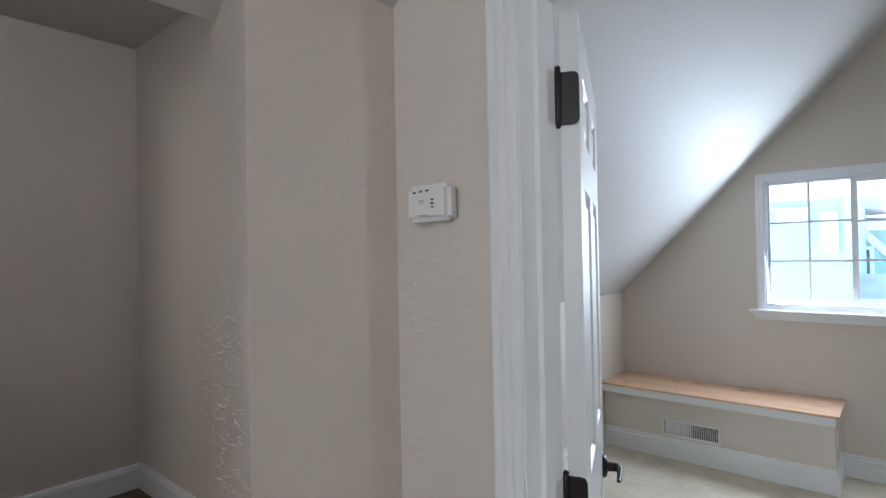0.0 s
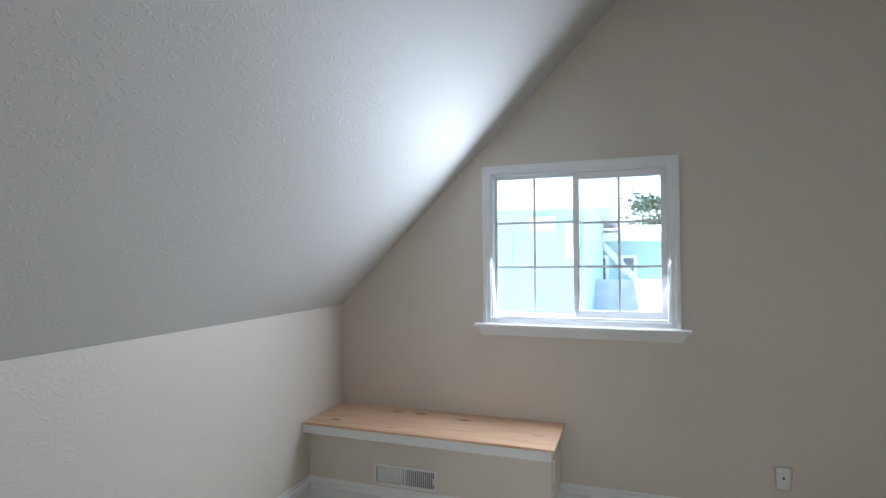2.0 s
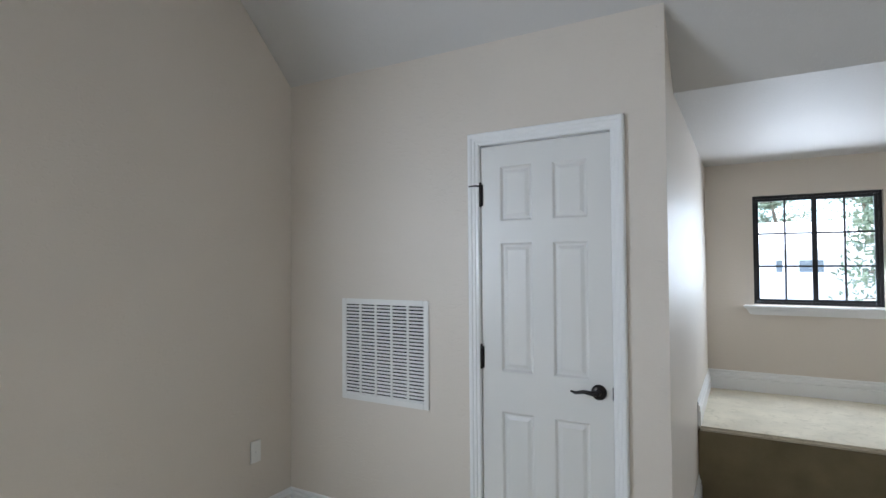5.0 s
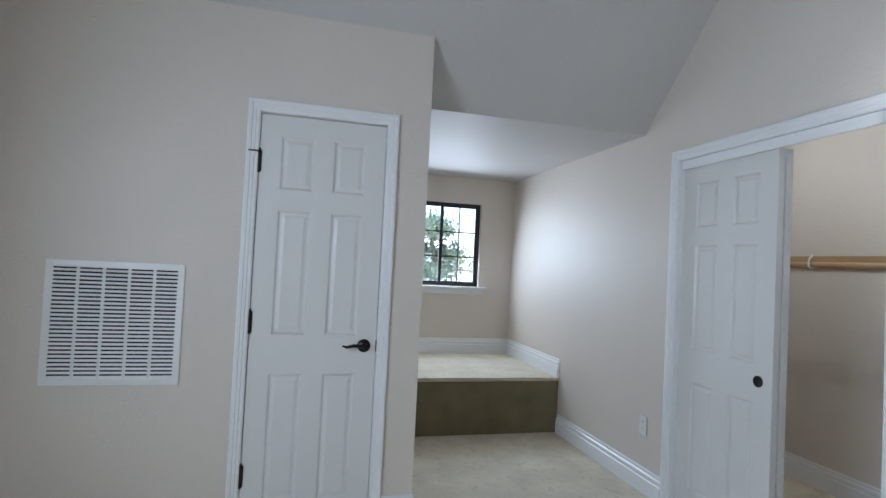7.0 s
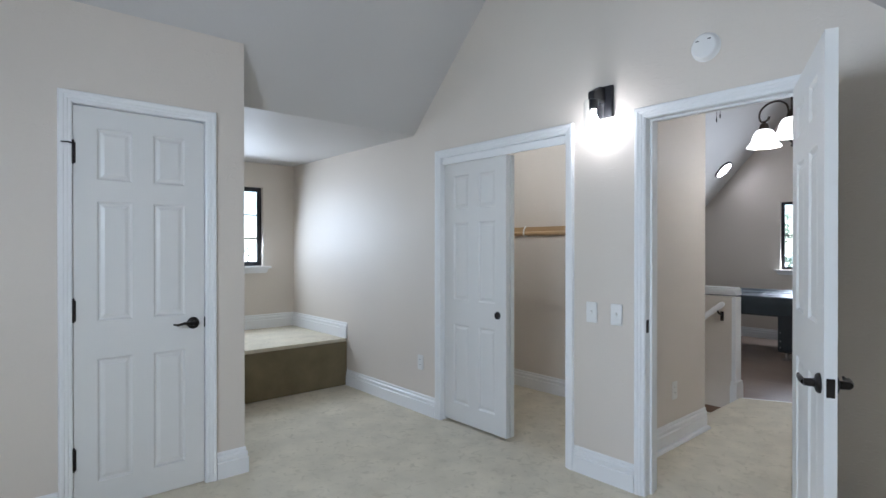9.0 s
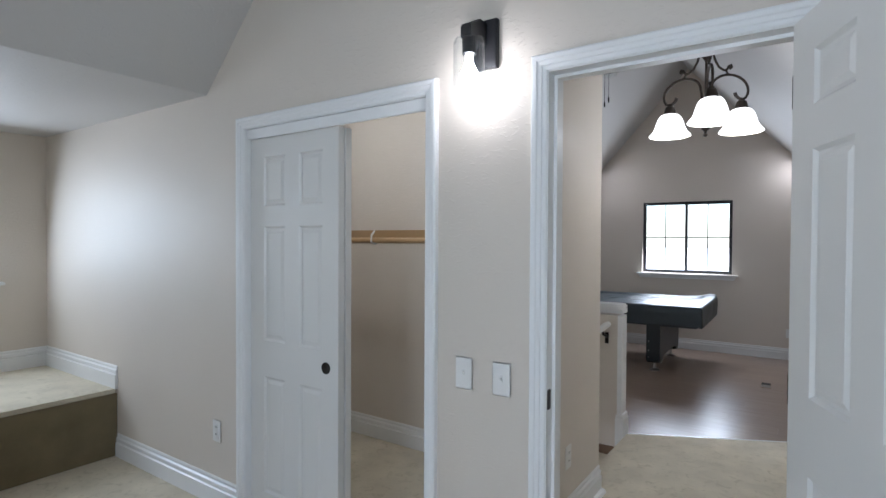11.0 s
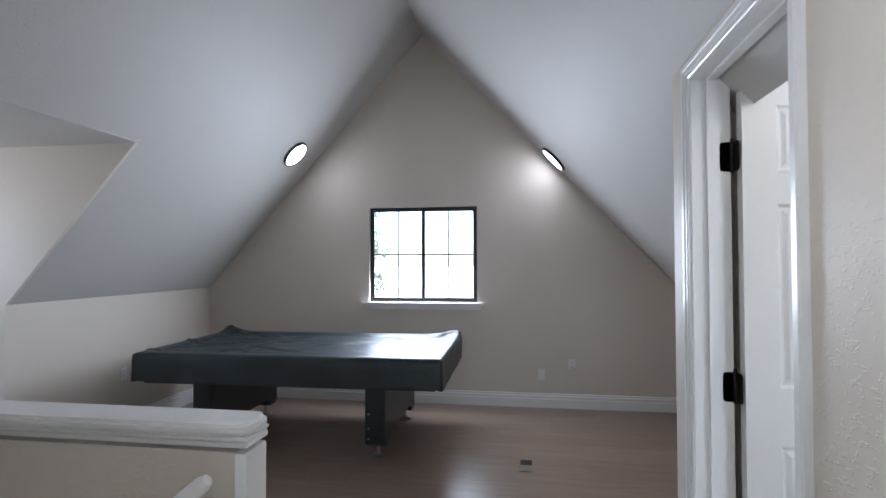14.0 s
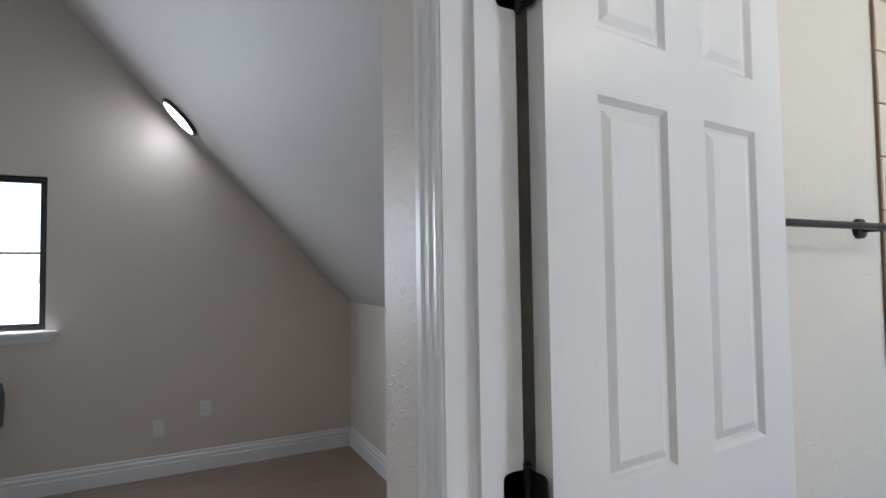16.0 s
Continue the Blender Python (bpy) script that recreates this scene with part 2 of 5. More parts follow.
wall("wall_south", "y", YS - T, T, XW - T, XK + T, lambda x: roof_bed(x) + 0.05, "greige painted gable wall with a white window", [WS], breaks=(RX,))
wall("wall_knee_east", "x", XK, T, YS, 0.0, lambda y: 1.19, "low greige knee wall under the sloping ceiling")
wall("wall_west", "x", XW - T, T, YS, YA, lambda y: 4.15 + XW + 0.03, "greige bedroom wall with a closet door and a return grille", [D1])
wall("wall_alcove_south", "y", YA - T, T, XA, XW - T, lambda x: (ZD if x < -1.905 else 4.15 + x) + 0.03, "greige side wall of the alcove", breaks=(-1.905,))
wall("wall_alcove_end", "x", XA - T, T, YA - T, T, lambda y: ZD + 0.03, "greige end wall of the alcove with a black window", [WA])
wall("wall_exit", "y", 0.0, T, XA, XK + T, lambda x: (ZD + 0.03) if x < -1.905 else roof_bed(x) + 0.03, "greige bedroom wall with sliding closet and entry door", [DC, DE], breaks=(-1.905, RX))
wall("wall_hall_west", "x", XH0 - T, T, T, YH, lambda y: roof_game(XH0) + 0.03, "greige hall wall beside the closet")
wall("wall_closet_back", "y", YH - T, T, GX0, XH0 - T, lambda x: roof_game(x) + 0.03, "greige wall behind the closet, along the stairwell", bottom=-2.6, breaks=(-0.635,))
wall("wall_hall_east", "x", XH1, T, DN[1], YE, lambda y: roof_game(XH1) + 0.05, "greige textured hall wall with the bathroom door", [DB], bottom=0.0)
wall("wall_hall_south", "x", XS, T, T, DN[1], lambda y: roof_game(XS) + 0.12, "greige hall wall beside the open niche", [DN], bottom=0.0)
wall("wall_hall_end", "y", YE - T, T, XH1 + T, GX1 + T, lambda x: max(0.9, roof_game(x) + 0.05), "greige wall between bathroom and game room", bottom=-0.2)
wall("wall_north", "y", YN, T, GX0 - T, GX1 + T, lambda x: roof_game(x) + 0.05, "greige gable wall of the game room with a black window", [WG], bottom=-0.2, breaks=(-0.635,))
wall("wall_game_west", "x", GX0 - T, T, 0.12, DY0, lambda y: roof_game(GX0) + 0.03, "low greige knee wall of the game room", bottom=-2.6)
wall("wall_game_west", "x", GX0 - T, T, DY0, DY1, lambda y: 0.35, "low greige knee wall under the dormer", bottom=-2.6)
wall("wall_game_west", "x", GX0 - T, T, DY1 + 0.03, YN, lambda y: roof_game(GX0) + 0.03, "low greige knee wall of the game room", bottom=-2.6)
# this end is out of view; its opening is assumed, to let daylight in
wall("wall_dormer_end", "x", DX - T, T, DY0 - 0.1, DY1 + 0.1, lambda y: DZ + 0.05, "unseen greige end wall of the dormer with an assumed opening", [(DY0 + 0.25, DY1 - 0.25, 1.0, 1.95)], bottom=0.2)
for y0, side in ((DY0, -1), (DY1, 1)):
    bm = bmesh.new()
    prism(bm, [(-2.14, y0, roof_game(-2.14)), (DX, y0, DZ + 0.02), (DX, y0, 0.30), (GX0, y0, 0.30), (GX0, y0, roof_game(GX0))], (0, 0.0298 * side, 0))
    tagged(part("wall_dormer_cheek", bm, M_WALL), "greige cheek wall of the dormer", "wall", kind="structure")
slab("floor_dormer", [(DX, DY0, 0.35), (GX0 - T, DY0, 0.35), (GX0 - T, DY1, 0.35), (DX, DY1, 0.35)], (0, 0, -0.1), M_CARPET, "beige carpeted floor of the dormer", "floor")
wall("wall_game_east", "x", GX1, T, YE, YN, lambda y: roof_game(GX1) + 0.03, "low greige knee wall of the game room", bottom=-0.2)


# ---- ceilings ----
def roof_slab(name, fn, x0, x1, y0, y1, label):
    slab(name, [(x0, y0, fn(x0)), (x1, y0, fn(x1)), (x1, y1, fn(x1)), (x0, y1, fn(x0))], (0, 0, 0.12), M_CEIL, label, "ceiling")


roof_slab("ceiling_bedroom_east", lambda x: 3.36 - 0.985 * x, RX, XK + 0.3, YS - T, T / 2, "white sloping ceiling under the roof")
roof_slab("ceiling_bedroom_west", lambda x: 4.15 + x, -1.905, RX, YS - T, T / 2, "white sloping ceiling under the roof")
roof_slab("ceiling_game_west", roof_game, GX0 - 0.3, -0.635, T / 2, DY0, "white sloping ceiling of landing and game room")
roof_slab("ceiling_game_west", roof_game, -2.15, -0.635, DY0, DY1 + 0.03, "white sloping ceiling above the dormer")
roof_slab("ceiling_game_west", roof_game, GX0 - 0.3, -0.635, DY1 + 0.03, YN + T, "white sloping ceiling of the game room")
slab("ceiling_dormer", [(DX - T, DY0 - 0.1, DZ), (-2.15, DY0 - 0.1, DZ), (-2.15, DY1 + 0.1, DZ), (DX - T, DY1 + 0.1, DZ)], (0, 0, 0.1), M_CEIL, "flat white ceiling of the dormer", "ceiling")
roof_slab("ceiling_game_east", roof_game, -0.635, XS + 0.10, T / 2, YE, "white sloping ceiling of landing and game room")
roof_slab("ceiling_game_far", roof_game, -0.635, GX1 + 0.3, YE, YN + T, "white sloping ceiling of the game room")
slab("ceiling_alcove", [(XA - T, YA - T, ZD), (-1.905, YA - T, ZD), (-1.905, T, ZD), (XA - T, T, ZD)], (0, 0, 0.1), M_CEIL, "white textured flat ceiling of the alcove", "ceiling")

# ---- more enclosure: closets, niche, bathroom, stairwell ----
slab("ceiling_closet", [(-2.6, T, 2.42), (XH0 - T, T, 2.42), (XH0 - T, YH - T, 2.42), (-2.6, YH - T, 2.42)], (0, 0, 0.06), M_CEIL, "flat white ceiling inside the closet", "ceiling")
wall("wall_closet_side", "x", -2.6 - T, T, T, YH - T, lambda y: 2.42, "greige side wall inside the closet")
wall("wall_storage_back", "x", XA, T, YS, YA - T, lambda y: 2.3, "plain wall closing the storage behind the small door")
# niche off the hall with a raised floor
NX = 2.53
wall("wall_niche_back", "x", NX, T, T, 1.30, lambda y: 2.45, "dim greige back wall of the hall niche")
wall("wall_niche_side", "y", T + 0.003, 0.02, XS + T, NX, lambda x: 2.45, "dim greige side wall of the hall niche")
# the gap is added out of view so bathroom light brightens the niche
wall("wall_niche_north", "y", 1.30, T, XS + T, NX + T, lambda x: 2.45, "greige wall between niche and bathroom, with an unseen gap added for light", [(1.85, 2.3, 0.0, 2.2)])
slab("ceiling_niche", [(XS + T, T, 2.35), (NX, T, 2.35), (NX, 1.30, 2.35), (XS + T, 1.30, 2.35)], (0, 0, 0.06), M_CEIL, "low white ceiling of the hall niche", "ceiling")
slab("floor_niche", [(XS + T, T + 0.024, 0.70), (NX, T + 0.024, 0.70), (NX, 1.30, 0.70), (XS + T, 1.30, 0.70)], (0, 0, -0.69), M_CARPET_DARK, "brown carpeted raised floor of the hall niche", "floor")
# bathroom
BX = 3.7
M_TILE = mat("cream_tile", (0.66, 0.58, 0.47), 0.25, 0, 0.03, 20, 0.05, 3)
M_BATHFLOOR = mat("bath_floor_vinyl", (0.5, 0.45, 0.38), 0.4, 0, 0.1, 30, 0.08)
wall("wall_bath_north", "y", YE - T, -0.012, XH1 + T, BX, lambda x: 2.45, "cream textured bathroom wall behind the open door", material=plaster("bath_wall_paint", (0.66, 0.61, 0.52), 0.38, 0.35))
wall("wall_bath_east", "x", BX, T, 1.30 + T, YE, lambda y: 2.45, "cream bathroom wall")
slab("ceiling_bath", [(XH1 + T, 1.42, 2.42), (BX, 1.42, 2.42), (BX, YE, 2.42), (XH1 + T, YE, 2.42)], (0, 0, 0.06), M_CEIL, "white bathroom ceiling", "ceiling")
slab("floor_bath", [(XH1 + T, 1.42, 0.006), (BX, 1.42, 0.006), (BX, YE - T - 0.012, 0.006), (XH1 + T, YE - T - 0.012, 0.006)], (0, 0, -0.1), M_BATHFLOOR, "beige vinyl bathroom floor", "floor")
# unseen lamp with no fixture, added to brighten bathroom, door and niche
bulb((2.3, 2.0, 2.25), 3.8, 0.08, (1.0, 0.91, 0.76))

# stairwell: half wall, steps
bm = bmesh.new()
prism(bm, [(GX0, YB, -2.6), (-0.350, YB, -2.6), (-0.350, YB, 0.885), (GX0, YB, 0.885)], (0, 0.11, 0))
half = tagged(part("half_wall", bm, M_WALL), "greige half wall along the stairwell", "wall", kind="structure")
bm = bmesh.new()
box(bm, -0.350, -0.315, YB - 0.008, YB + 0.118, 0.13, 0.884)
part("end_post", bm, M_TRIM, half, "white painted end board", 0.003)
bm = bmesh.new()
yc, rc = YB + 0.055, 0.083
prism(bm, [(GX0 + 0.02, yc - rc, 0.935)] + [(-0.362 + 0.06 * math.cos(a), yc + rc * math.copysign(abs(math.sin(a)) ** 0.6, a), 0.935) for a in [radians(-90 + 15 * k) for k in range(13)]] + [(GX0 + 0.02, yc + rc, 0.935)], (0, 0, 0.035))
part("cap", bm, M_TRIM, half, "white rounded cap board", 0.012)
for i, (z0, z1, d) in enumerate(((0.921, 0.935, 0.020), (0.900, 0.921, 0.010))):
    bm = bmesh.new()
    box(bm, GX0 + 0.02, -0.312 + 0.002 * i, YB - d, YB + 0.11 + d, z0, z1)
    part("cap_moulding", bm, M_TRIM, half, "", 0.004)
bm = bmesh.new()
box(bm, -0.360, -0.298, YB - 0.022, YB + 0.132, ZG + 0.002, 0.10)
box(bm, -0.357, -0.303, YB - 0.016, YB + 0.126, 0.10, 0.13)
part("post_base", bm, M_TRIM, half, "white base block", 0.004)

rail = thing("handrail", pose(-0.39, YB - 0.075, 0.835), "white wooden handrail sloping down the stairwell wall", "handrail")
bm = bmesh.new()
sl = Vector((-1, 0, -0.83)).normalized()
tube(bm, [sl * d for d in (0, 0.02, 2.4)], [0.016, 0.024, 0.024], 14)
part("bar", bm, M_TRIM, rail, "", 0, True)
for d in (0.07, 1.1):
    bm = bmesh.new()
    p = sl * d
    tube(bm, [p + Vector((0, 0, -0.022)), p + Vector((0.005, 0.012, -0.05)), p + Vector((0.01, 0.04, -0.06)), p + Vector((0.012, 0.073, -0.07))], [0.008, 0.010, 0.010, 0.016], 10)
    box(bm, p.x + 0.0, p.x + 0.026, 0.064, 0.074, p.z - 0.125, p.z - 0.04)
    part("bracket", bm, M_BRONZE, rail, "dark bronze bracket", 0, True)

bm = bmesh.new()
prism(bm, [(-0.262, 2.385, -0.03), (1.085, 3.063, -0.03), (1.085, 3.075, -0.03), (-0.272, 2.397, -0.03)], (0, 0, 0.034))
tagged(part("step_edge", bm, M_TRIM, None, "", 0.003), "thin pale edge strip where carpet meets the wood floor", "edge strip", kind="structure")
stairs = thing("staircase", pose(-0.30, YH, 0), "carpeted staircase going down beside the half wall", "stairs", kind="structure")
for i in range(9):
    bm = bmesh.new()
    box(bm, -0.26 * (i + 1) - 0.02, -0.26 * i, 0.001, YB - YH - 0.001, -0.19 * (i + 2), -0.19 * (i + 1))
    part("step", bm, M_CARPET, stairs, "", 0.012)


# ---- mouldings ----
BASE = ((0, 0), (0.019, 0), (0.019, 0.090), (0.010, 0.097), (0.015, 0.103), (0.015, 0.122), (0.006, 0.130), (0.008, 0.143), (0.003, 0.152), (0, 0.152))


def moulding(p0, p1, nrm, z=0.0, profile=BASE, name="baseboard", label="white profiled baseboard along the wall", ends=(0, 0)):
    """A board with a moulded section from p0 to p1 in plan, standing out towards nrm."""
    a, b, n = Vector((*p0, z)), Vector((*p1, z)), Vector((*nrm, 0))
    d = (b - a).normalized()
    bm = bmesh.new()
    rows = []
    for p, s in ((a, -ends[0]), (b, ends[1])):
        rows.append([bm.verts.new(p + n * o + d * (s * o) + Vector((0, 0, h))) for o, h in profile])
    k = len(profile)
    for i in range(k):
        j = (i + 1) % k
        bm.faces.new((rows[0][i], rows[0][j], rows[1][j], rows[1][i]))
    bm.faces.new(rows[0])
    bm.faces.new(rows[1][::-1])
    return tagged(part(name, bm, M_TRIM), label, "baseboard", kind="structure")


C = 0.059
moulding((0.70, YS), (XW, YS), (0, 1), ends=(0, -1))
moulding((XW, YS), (XW, D1[0] - C), (1, 0), ends=(-1, 0))
moulding((XW, D1[1] + C), (XW, YA), (1, 0), ends=(0, 1))
moulding((XW, YA), (-2.95, YA), (0, 1), ends=(1, 0))
moulding((-2.95, 0), (DC[0] - C, 0), (0, -1))
moulding((DC[1] + C, 0), (DE[0] - C, 0), (0, -1))
moulding((DE[1] + C, 0), (XK, 0), (0, -1), ends=(0, -1))
moulding((XK, YS + 0.40), (XK, 0), (-1, 0), ends=(-1, -1))
moulding((XA, YA), (XA, 0), (1, 0), ZP, ends=(-1, -1))
moulding((XA, 0), (-2.95, 0), (0, -1), ZP, ends=(-1, 0))
moulding((XA, YA), (-2.95, YA), (0, 1), ZP, ends=(-1, 0))
moulding((-2.6, YH - T), (XH0 - T, YH - T), (0, -1), label="white baseboard inside the closet")
moulding((XH0, T), (XH0, YH), (1, 0))
moulding((XS, T), (XS, DN[0]), (-1, 0))
moulding((XH1, DN[1]), (XH1, DB[0] - C), (-1, 0))
moulding((XH1, DB[1] + C), (XH1, YE), (-1, 0), ends=(0, 1))
moulding((XH1, YE), (GX1, YE), (0, 1), ZG, ends=(1, -1))
moulding((GX1, YE), (GX1, YN), (-1, 0), ZG, ends=(-1, -1))
moulding((GX0, YN), (GX1, YN), (0, -1), ZG, ends=(-1, -1))
moulding((GX0, YB + 0.11), (GX0, YN), (1, 0), ZG, ends=(0, -1))
moulding((GX0, YB + 0.11), (-0.345, YB + 0.11), (0, 1), ZG)
NB = ((0, 0), (0.014, 0), (0.014, 0.07), (0.006, 0.085), (0, 0.088))
moulding((NX, T), (NX, 1.30), (-1, 0), 0.70, NB, label="dim white baseboard in the niche")
moulding((XS + T, T + 0.023), (NX, T + 0.023), (0, 1), 0.70, NB, label="dim white baseboard in the niche")
QR = ((0, 0), (0.030, 0), (0.028, 0.010), (0.022, 0.018), (0.0, 0.022))
moulding((XH0 + 0.016, T), (XH0 + 0.016, YH), (1, 0), 0, QR, "shoe_moulding", "white shoe moulding at the foot of the hall wall")

# alcove platform
plat = thing("alcove_platform", pose(XA, YA, 0), "raised carpeted platform filling the alcove", "platform", kind="structure")
bm = bmesh.new()
box(bm, 0.001, -2.95 - XA, 0.001, -YA - 0.001, ZP - 0.03, ZP)
part("top", bm, M_CARPET, plat, "light beige carpet top", 0.014)
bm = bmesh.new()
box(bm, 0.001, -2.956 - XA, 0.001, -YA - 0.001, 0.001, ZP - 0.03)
part("riser", bm, M_CARPET_DARK, plat, "carpet riser in a darker brown than the top", 0.004)

# ---- doors ----
CASING = ((0, 0), (0, 0.009), (0.005, 0.012), (0.016, 0.012), (0.019, 0.016), (0.032, 0.017), (0.036, 0.021), (0.049, 0.022), (0.055, 0.018), (0.057, 0))


def casing(m, w, h, parent, bottom=0.0):
    """A mitred moulded frame round an opening w wide and h high; local x along the wall, -y out of it."""
    bm = bmesh.new()
    rows = []
    for o, d in CASING:
        rows.append([bm.verts.new(m @ Vector(p)) for p in ((-o, -d, bottom), (-o, -d, h + o), (w + o, -d, h + o), (w + o, -d, bottom))])
    for a, b in zip(rows, rows[1:]):
        for i in range(3):
            bm.faces.new((a[i], a[i + 1], b[i + 1], b[i]))
    return part("casing", bm, M_TRIM, parent, "white moulded casing")


def jamb(m, w, h, depth, parent, stop=None):
    bm = bmesh.new()
    for x0, x1, z0, z1 in ((-0.016, 0.003, 0, h + 0.016), (w - 0.003, w + 0.016, 0, h + 0.016), (0.003, w - 0.003, h - 0.003, h + 0.016)):
        box(bm, x0, x1, -0.004, depth + 0.004, z0, z1)
    if stop is not None:
        for x0, x1, z0, z1 in ((0.003, 0.014, 0, h - 0.003), (w - 0.014, w - 0.003, 0, h - 0.003), (0.014, w - 0.014, h - 0.014, h - 0.003)):
            box(bm, x0, x1, stop, stop + 0.032, z0, z1)
    bmesh.ops.transform(bm, matrix=m, verts=bm.verts)
    return part("jamb", bm, M_TRIM, parent, "white door jamb with stop")


ROWS = ((0.15, 0.77), (0.96, 1.565), (1.67, 1.90))


def six_panel_leaf(w, h, parent, m=Matrix(), thick=0.035, lift=0.0):
    """A six-panel leaf: x from 0 to w, thickness along +y."""
    st, mid = 0.155 * w + 0.005, 0.16 * w
    pw = (w - 2 * st - mid) / 2
    cols = ((st, st + pw), (st + pw + mid, w - st))
    k = h / 2.03
    rows = [(a * k + lift, b * k + (lift if b < 1.8 else 0.03)) for a, b in ROWS]
    bm = bmesh.new()
    xs = [0, cols[0][0], cols[0][1], cols[1][0], cols[1][1], w]
    zs = [0.008, rows[0][0], rows[0][1], rows[1][0], rows[1][1], rows[2][0], rows[2][1], h]
    for i in (0, 2, 4):
        box(bm, xs[i], xs[i + 1], 0, thick, zs[0], zs[-1])
    for i in (1, 3):
        for j in (0, 2, 4, 6):
            box(bm, xs[i], xs[i + 1], 0, thick, zs[j], zs[j + 1])
    # moulded edge round each panel opening
    for c0, c1 in cols:
        for r0, r1 in rows:
            for s, y0 in ((1, 0.0), (-1, thick)):
                q = [(c0, y0, r0), (c1, y0, r0), (c1, y0, r1), (c0, y0, r1)]
                e = 0.010
                q2 = [(c0 + e, y0 + s * 0.009, r0 + e), (c1 - e, y0 + s * 0.009, r0 + e), (c1 - e, y0 + s * 0.009, r1 - e), (c0 + e, y0 + s * 0.009, r1 - e)]
                va, vb = [bm.verts.new(p) for p in q], [bm.verts.new(p) for p in q2]
                for i in range(4):
                    bm.faces.new((va[i], va[(i + 1) % 4], vb[(i + 1) % 4], vb[i]))
    bmesh.ops.transform(bm, matrix=m, verts=bm.verts)
    leaf = part("leaf", bm, M_DOOR, parent, "white six-panel leaf")
    for c0, c1 in cols:
        for r0, r1 in rows:
            bm = bmesh.new()
            e, g = 0.006, 0.034
            loops = []
            for off, y in ((e, 0.0095), (e + 0.012, 0.0095), (g, 0.0035)):
                loops.append([(c0 + off, y, r0 + off), (c1 - off, y, r0 + off), (c1 - off, y, r1 - off), (c0 + off, y, r1 - off)])
            for flip in (False, True):
                vs = [[bm.verts.new((x, thick - y if flip else y, z)) for x, y, z in lp] for lp in loops]
                for a, b in zip(vs, vs[1:]):
                    for i in range(4):
                        bm.faces.new((a[i], a[(i + 1) % 4], b[(i + 1) % 4], b[i]))
                bm.faces.new(vs[-1])
            bmesh.ops.transform(bm, matrix=m, verts=bm.verts)
            part("panel", bm, M_DOOR, leaf)
    return leaf


def lever(parent, m, flip=1):
    """A lever handle; local -y out of the door, lever towards local x * flip."""
    bm = bmesh.new()
    turn = m @ pose(0, 0, 0, 90)
    lathe(bm, ((0, 0.0), (0.033, 0.0), (0.033, 0.006), (0.028, 0.012), (0.014, 0.016), (0.012, 0.045), (0.0, 0.047)), 24, turn)
    pts = [(0, -0.042, 0), (flip * 0.02, -0.048, 0.002), (flip * 0.055, -0.050, 0.006), (flip * 0.09, -0.048, -0.002), (flip * 0.112, -0.046, 0.004)]
    tube(bm, [m @ Vector(p) for p in pts], [0.011, 0.010, 0.008, 0.007, 0.004], 10)
    return part("lever_handle", bm, M_BRONZE, parent, "dark bronze lever handle", 0, True)


def hinge(parent, m, leaf_m=None, h=0.102):
    """A butt hinge with its knuckle along z at m; the jamb plate lies along +y of m, the leaf plate across the edge of the leaf at leaf_m."""
    bm = bmesh.new()
    lathe(bm, ((0, -h / 2 - 0.008), (0.004, -h / 2 - 0.005), (0.0065, -h / 2), (0.0065, h / 2), (0.005, h / 2 + 0.004), (0.007, h / 2 + 0.008), (0, h / 2 + 0.014)), 12)
    if leaf_m is None:
        box(bm, -0.012, 0.012, 0.004, 0.007, -h / 2, h / 2)
    else:
        r = 0.012
        cor = [(0.040 - r + r * math.sin(t_), s_ * (h / 2 - r) + s_ * r * math.cos(t_)) for s_, ts in ((1, (0, 0.5, 1.05, 1.57)), (-1, (1.57, 1.05, 0.5, 0))) for t_ in ts]
        prism(bm, [(0.003, 0.0, h / 2)] + [(0.003, y, z) for y, z in cor] + [(0.003, 0.0, -h / 2)], (0.0025, 0, 0))
    bmesh.ops.transform(bm, matrix=m, verts=bm.verts)
    if leaf_m is not None:
        z0 = m.translation.z
        prism(bm, [leaf_m @ Vector(p) for p in [(0.0035, 0.0, z0 + h / 2)] + [(0.0035, -y, z0 + z) for y, z in cor] + [(0.0035, 0.0, z0 - h / 2)]], leaf_m.to_3x3() @ Vector((0.002, 0, 0)))
    return part("hinge", bm, M_BRONZE, parent, "black butt hinge", 0, True)


# small closet door in the west wall; it faces east
d1 = thing("door_1", pose(XW, D1[0], 0, 0, 0, 90), "closed white six-panel closet door with bronze lever", "door", kind="structure")
w1 = D1[1] - D1[0]
casing(Matrix(), w1, D1[3], d1)
jamb(Matrix(), w1, D1[3], T, d1, 0.045)
lf = six_panel_leaf(w1 - 0.012, 2.032, d1, pose(0.006, 0.006, 0))
lever(lf, pose(w1 - 0.066, 0.006, 0.912), -1)
for z in (0.285, 1.02, 1.80):
    hinge(d1, pose(0.005, -0.003, z))
bm = bmesh.new()
tube(bm, [(0.005, -0.006, 1.842), (-0.012, -0.02, 1.846), (-0.045, -0.028, 1.843)], [0.004, 0.004, 0.003], 8)
part("hinge_stop", bm, M_BRONZE, d1, "small black hinge-pin door stop", 0, True)
bm = bmesh.new()
box(bm, w1 - 0.008, w1 + 0.002, -0.003, 0.012, 0.882, 0.942)
part("strike_plate", bm, M_BRONZE, d1, "dark strike plate", 0.003)

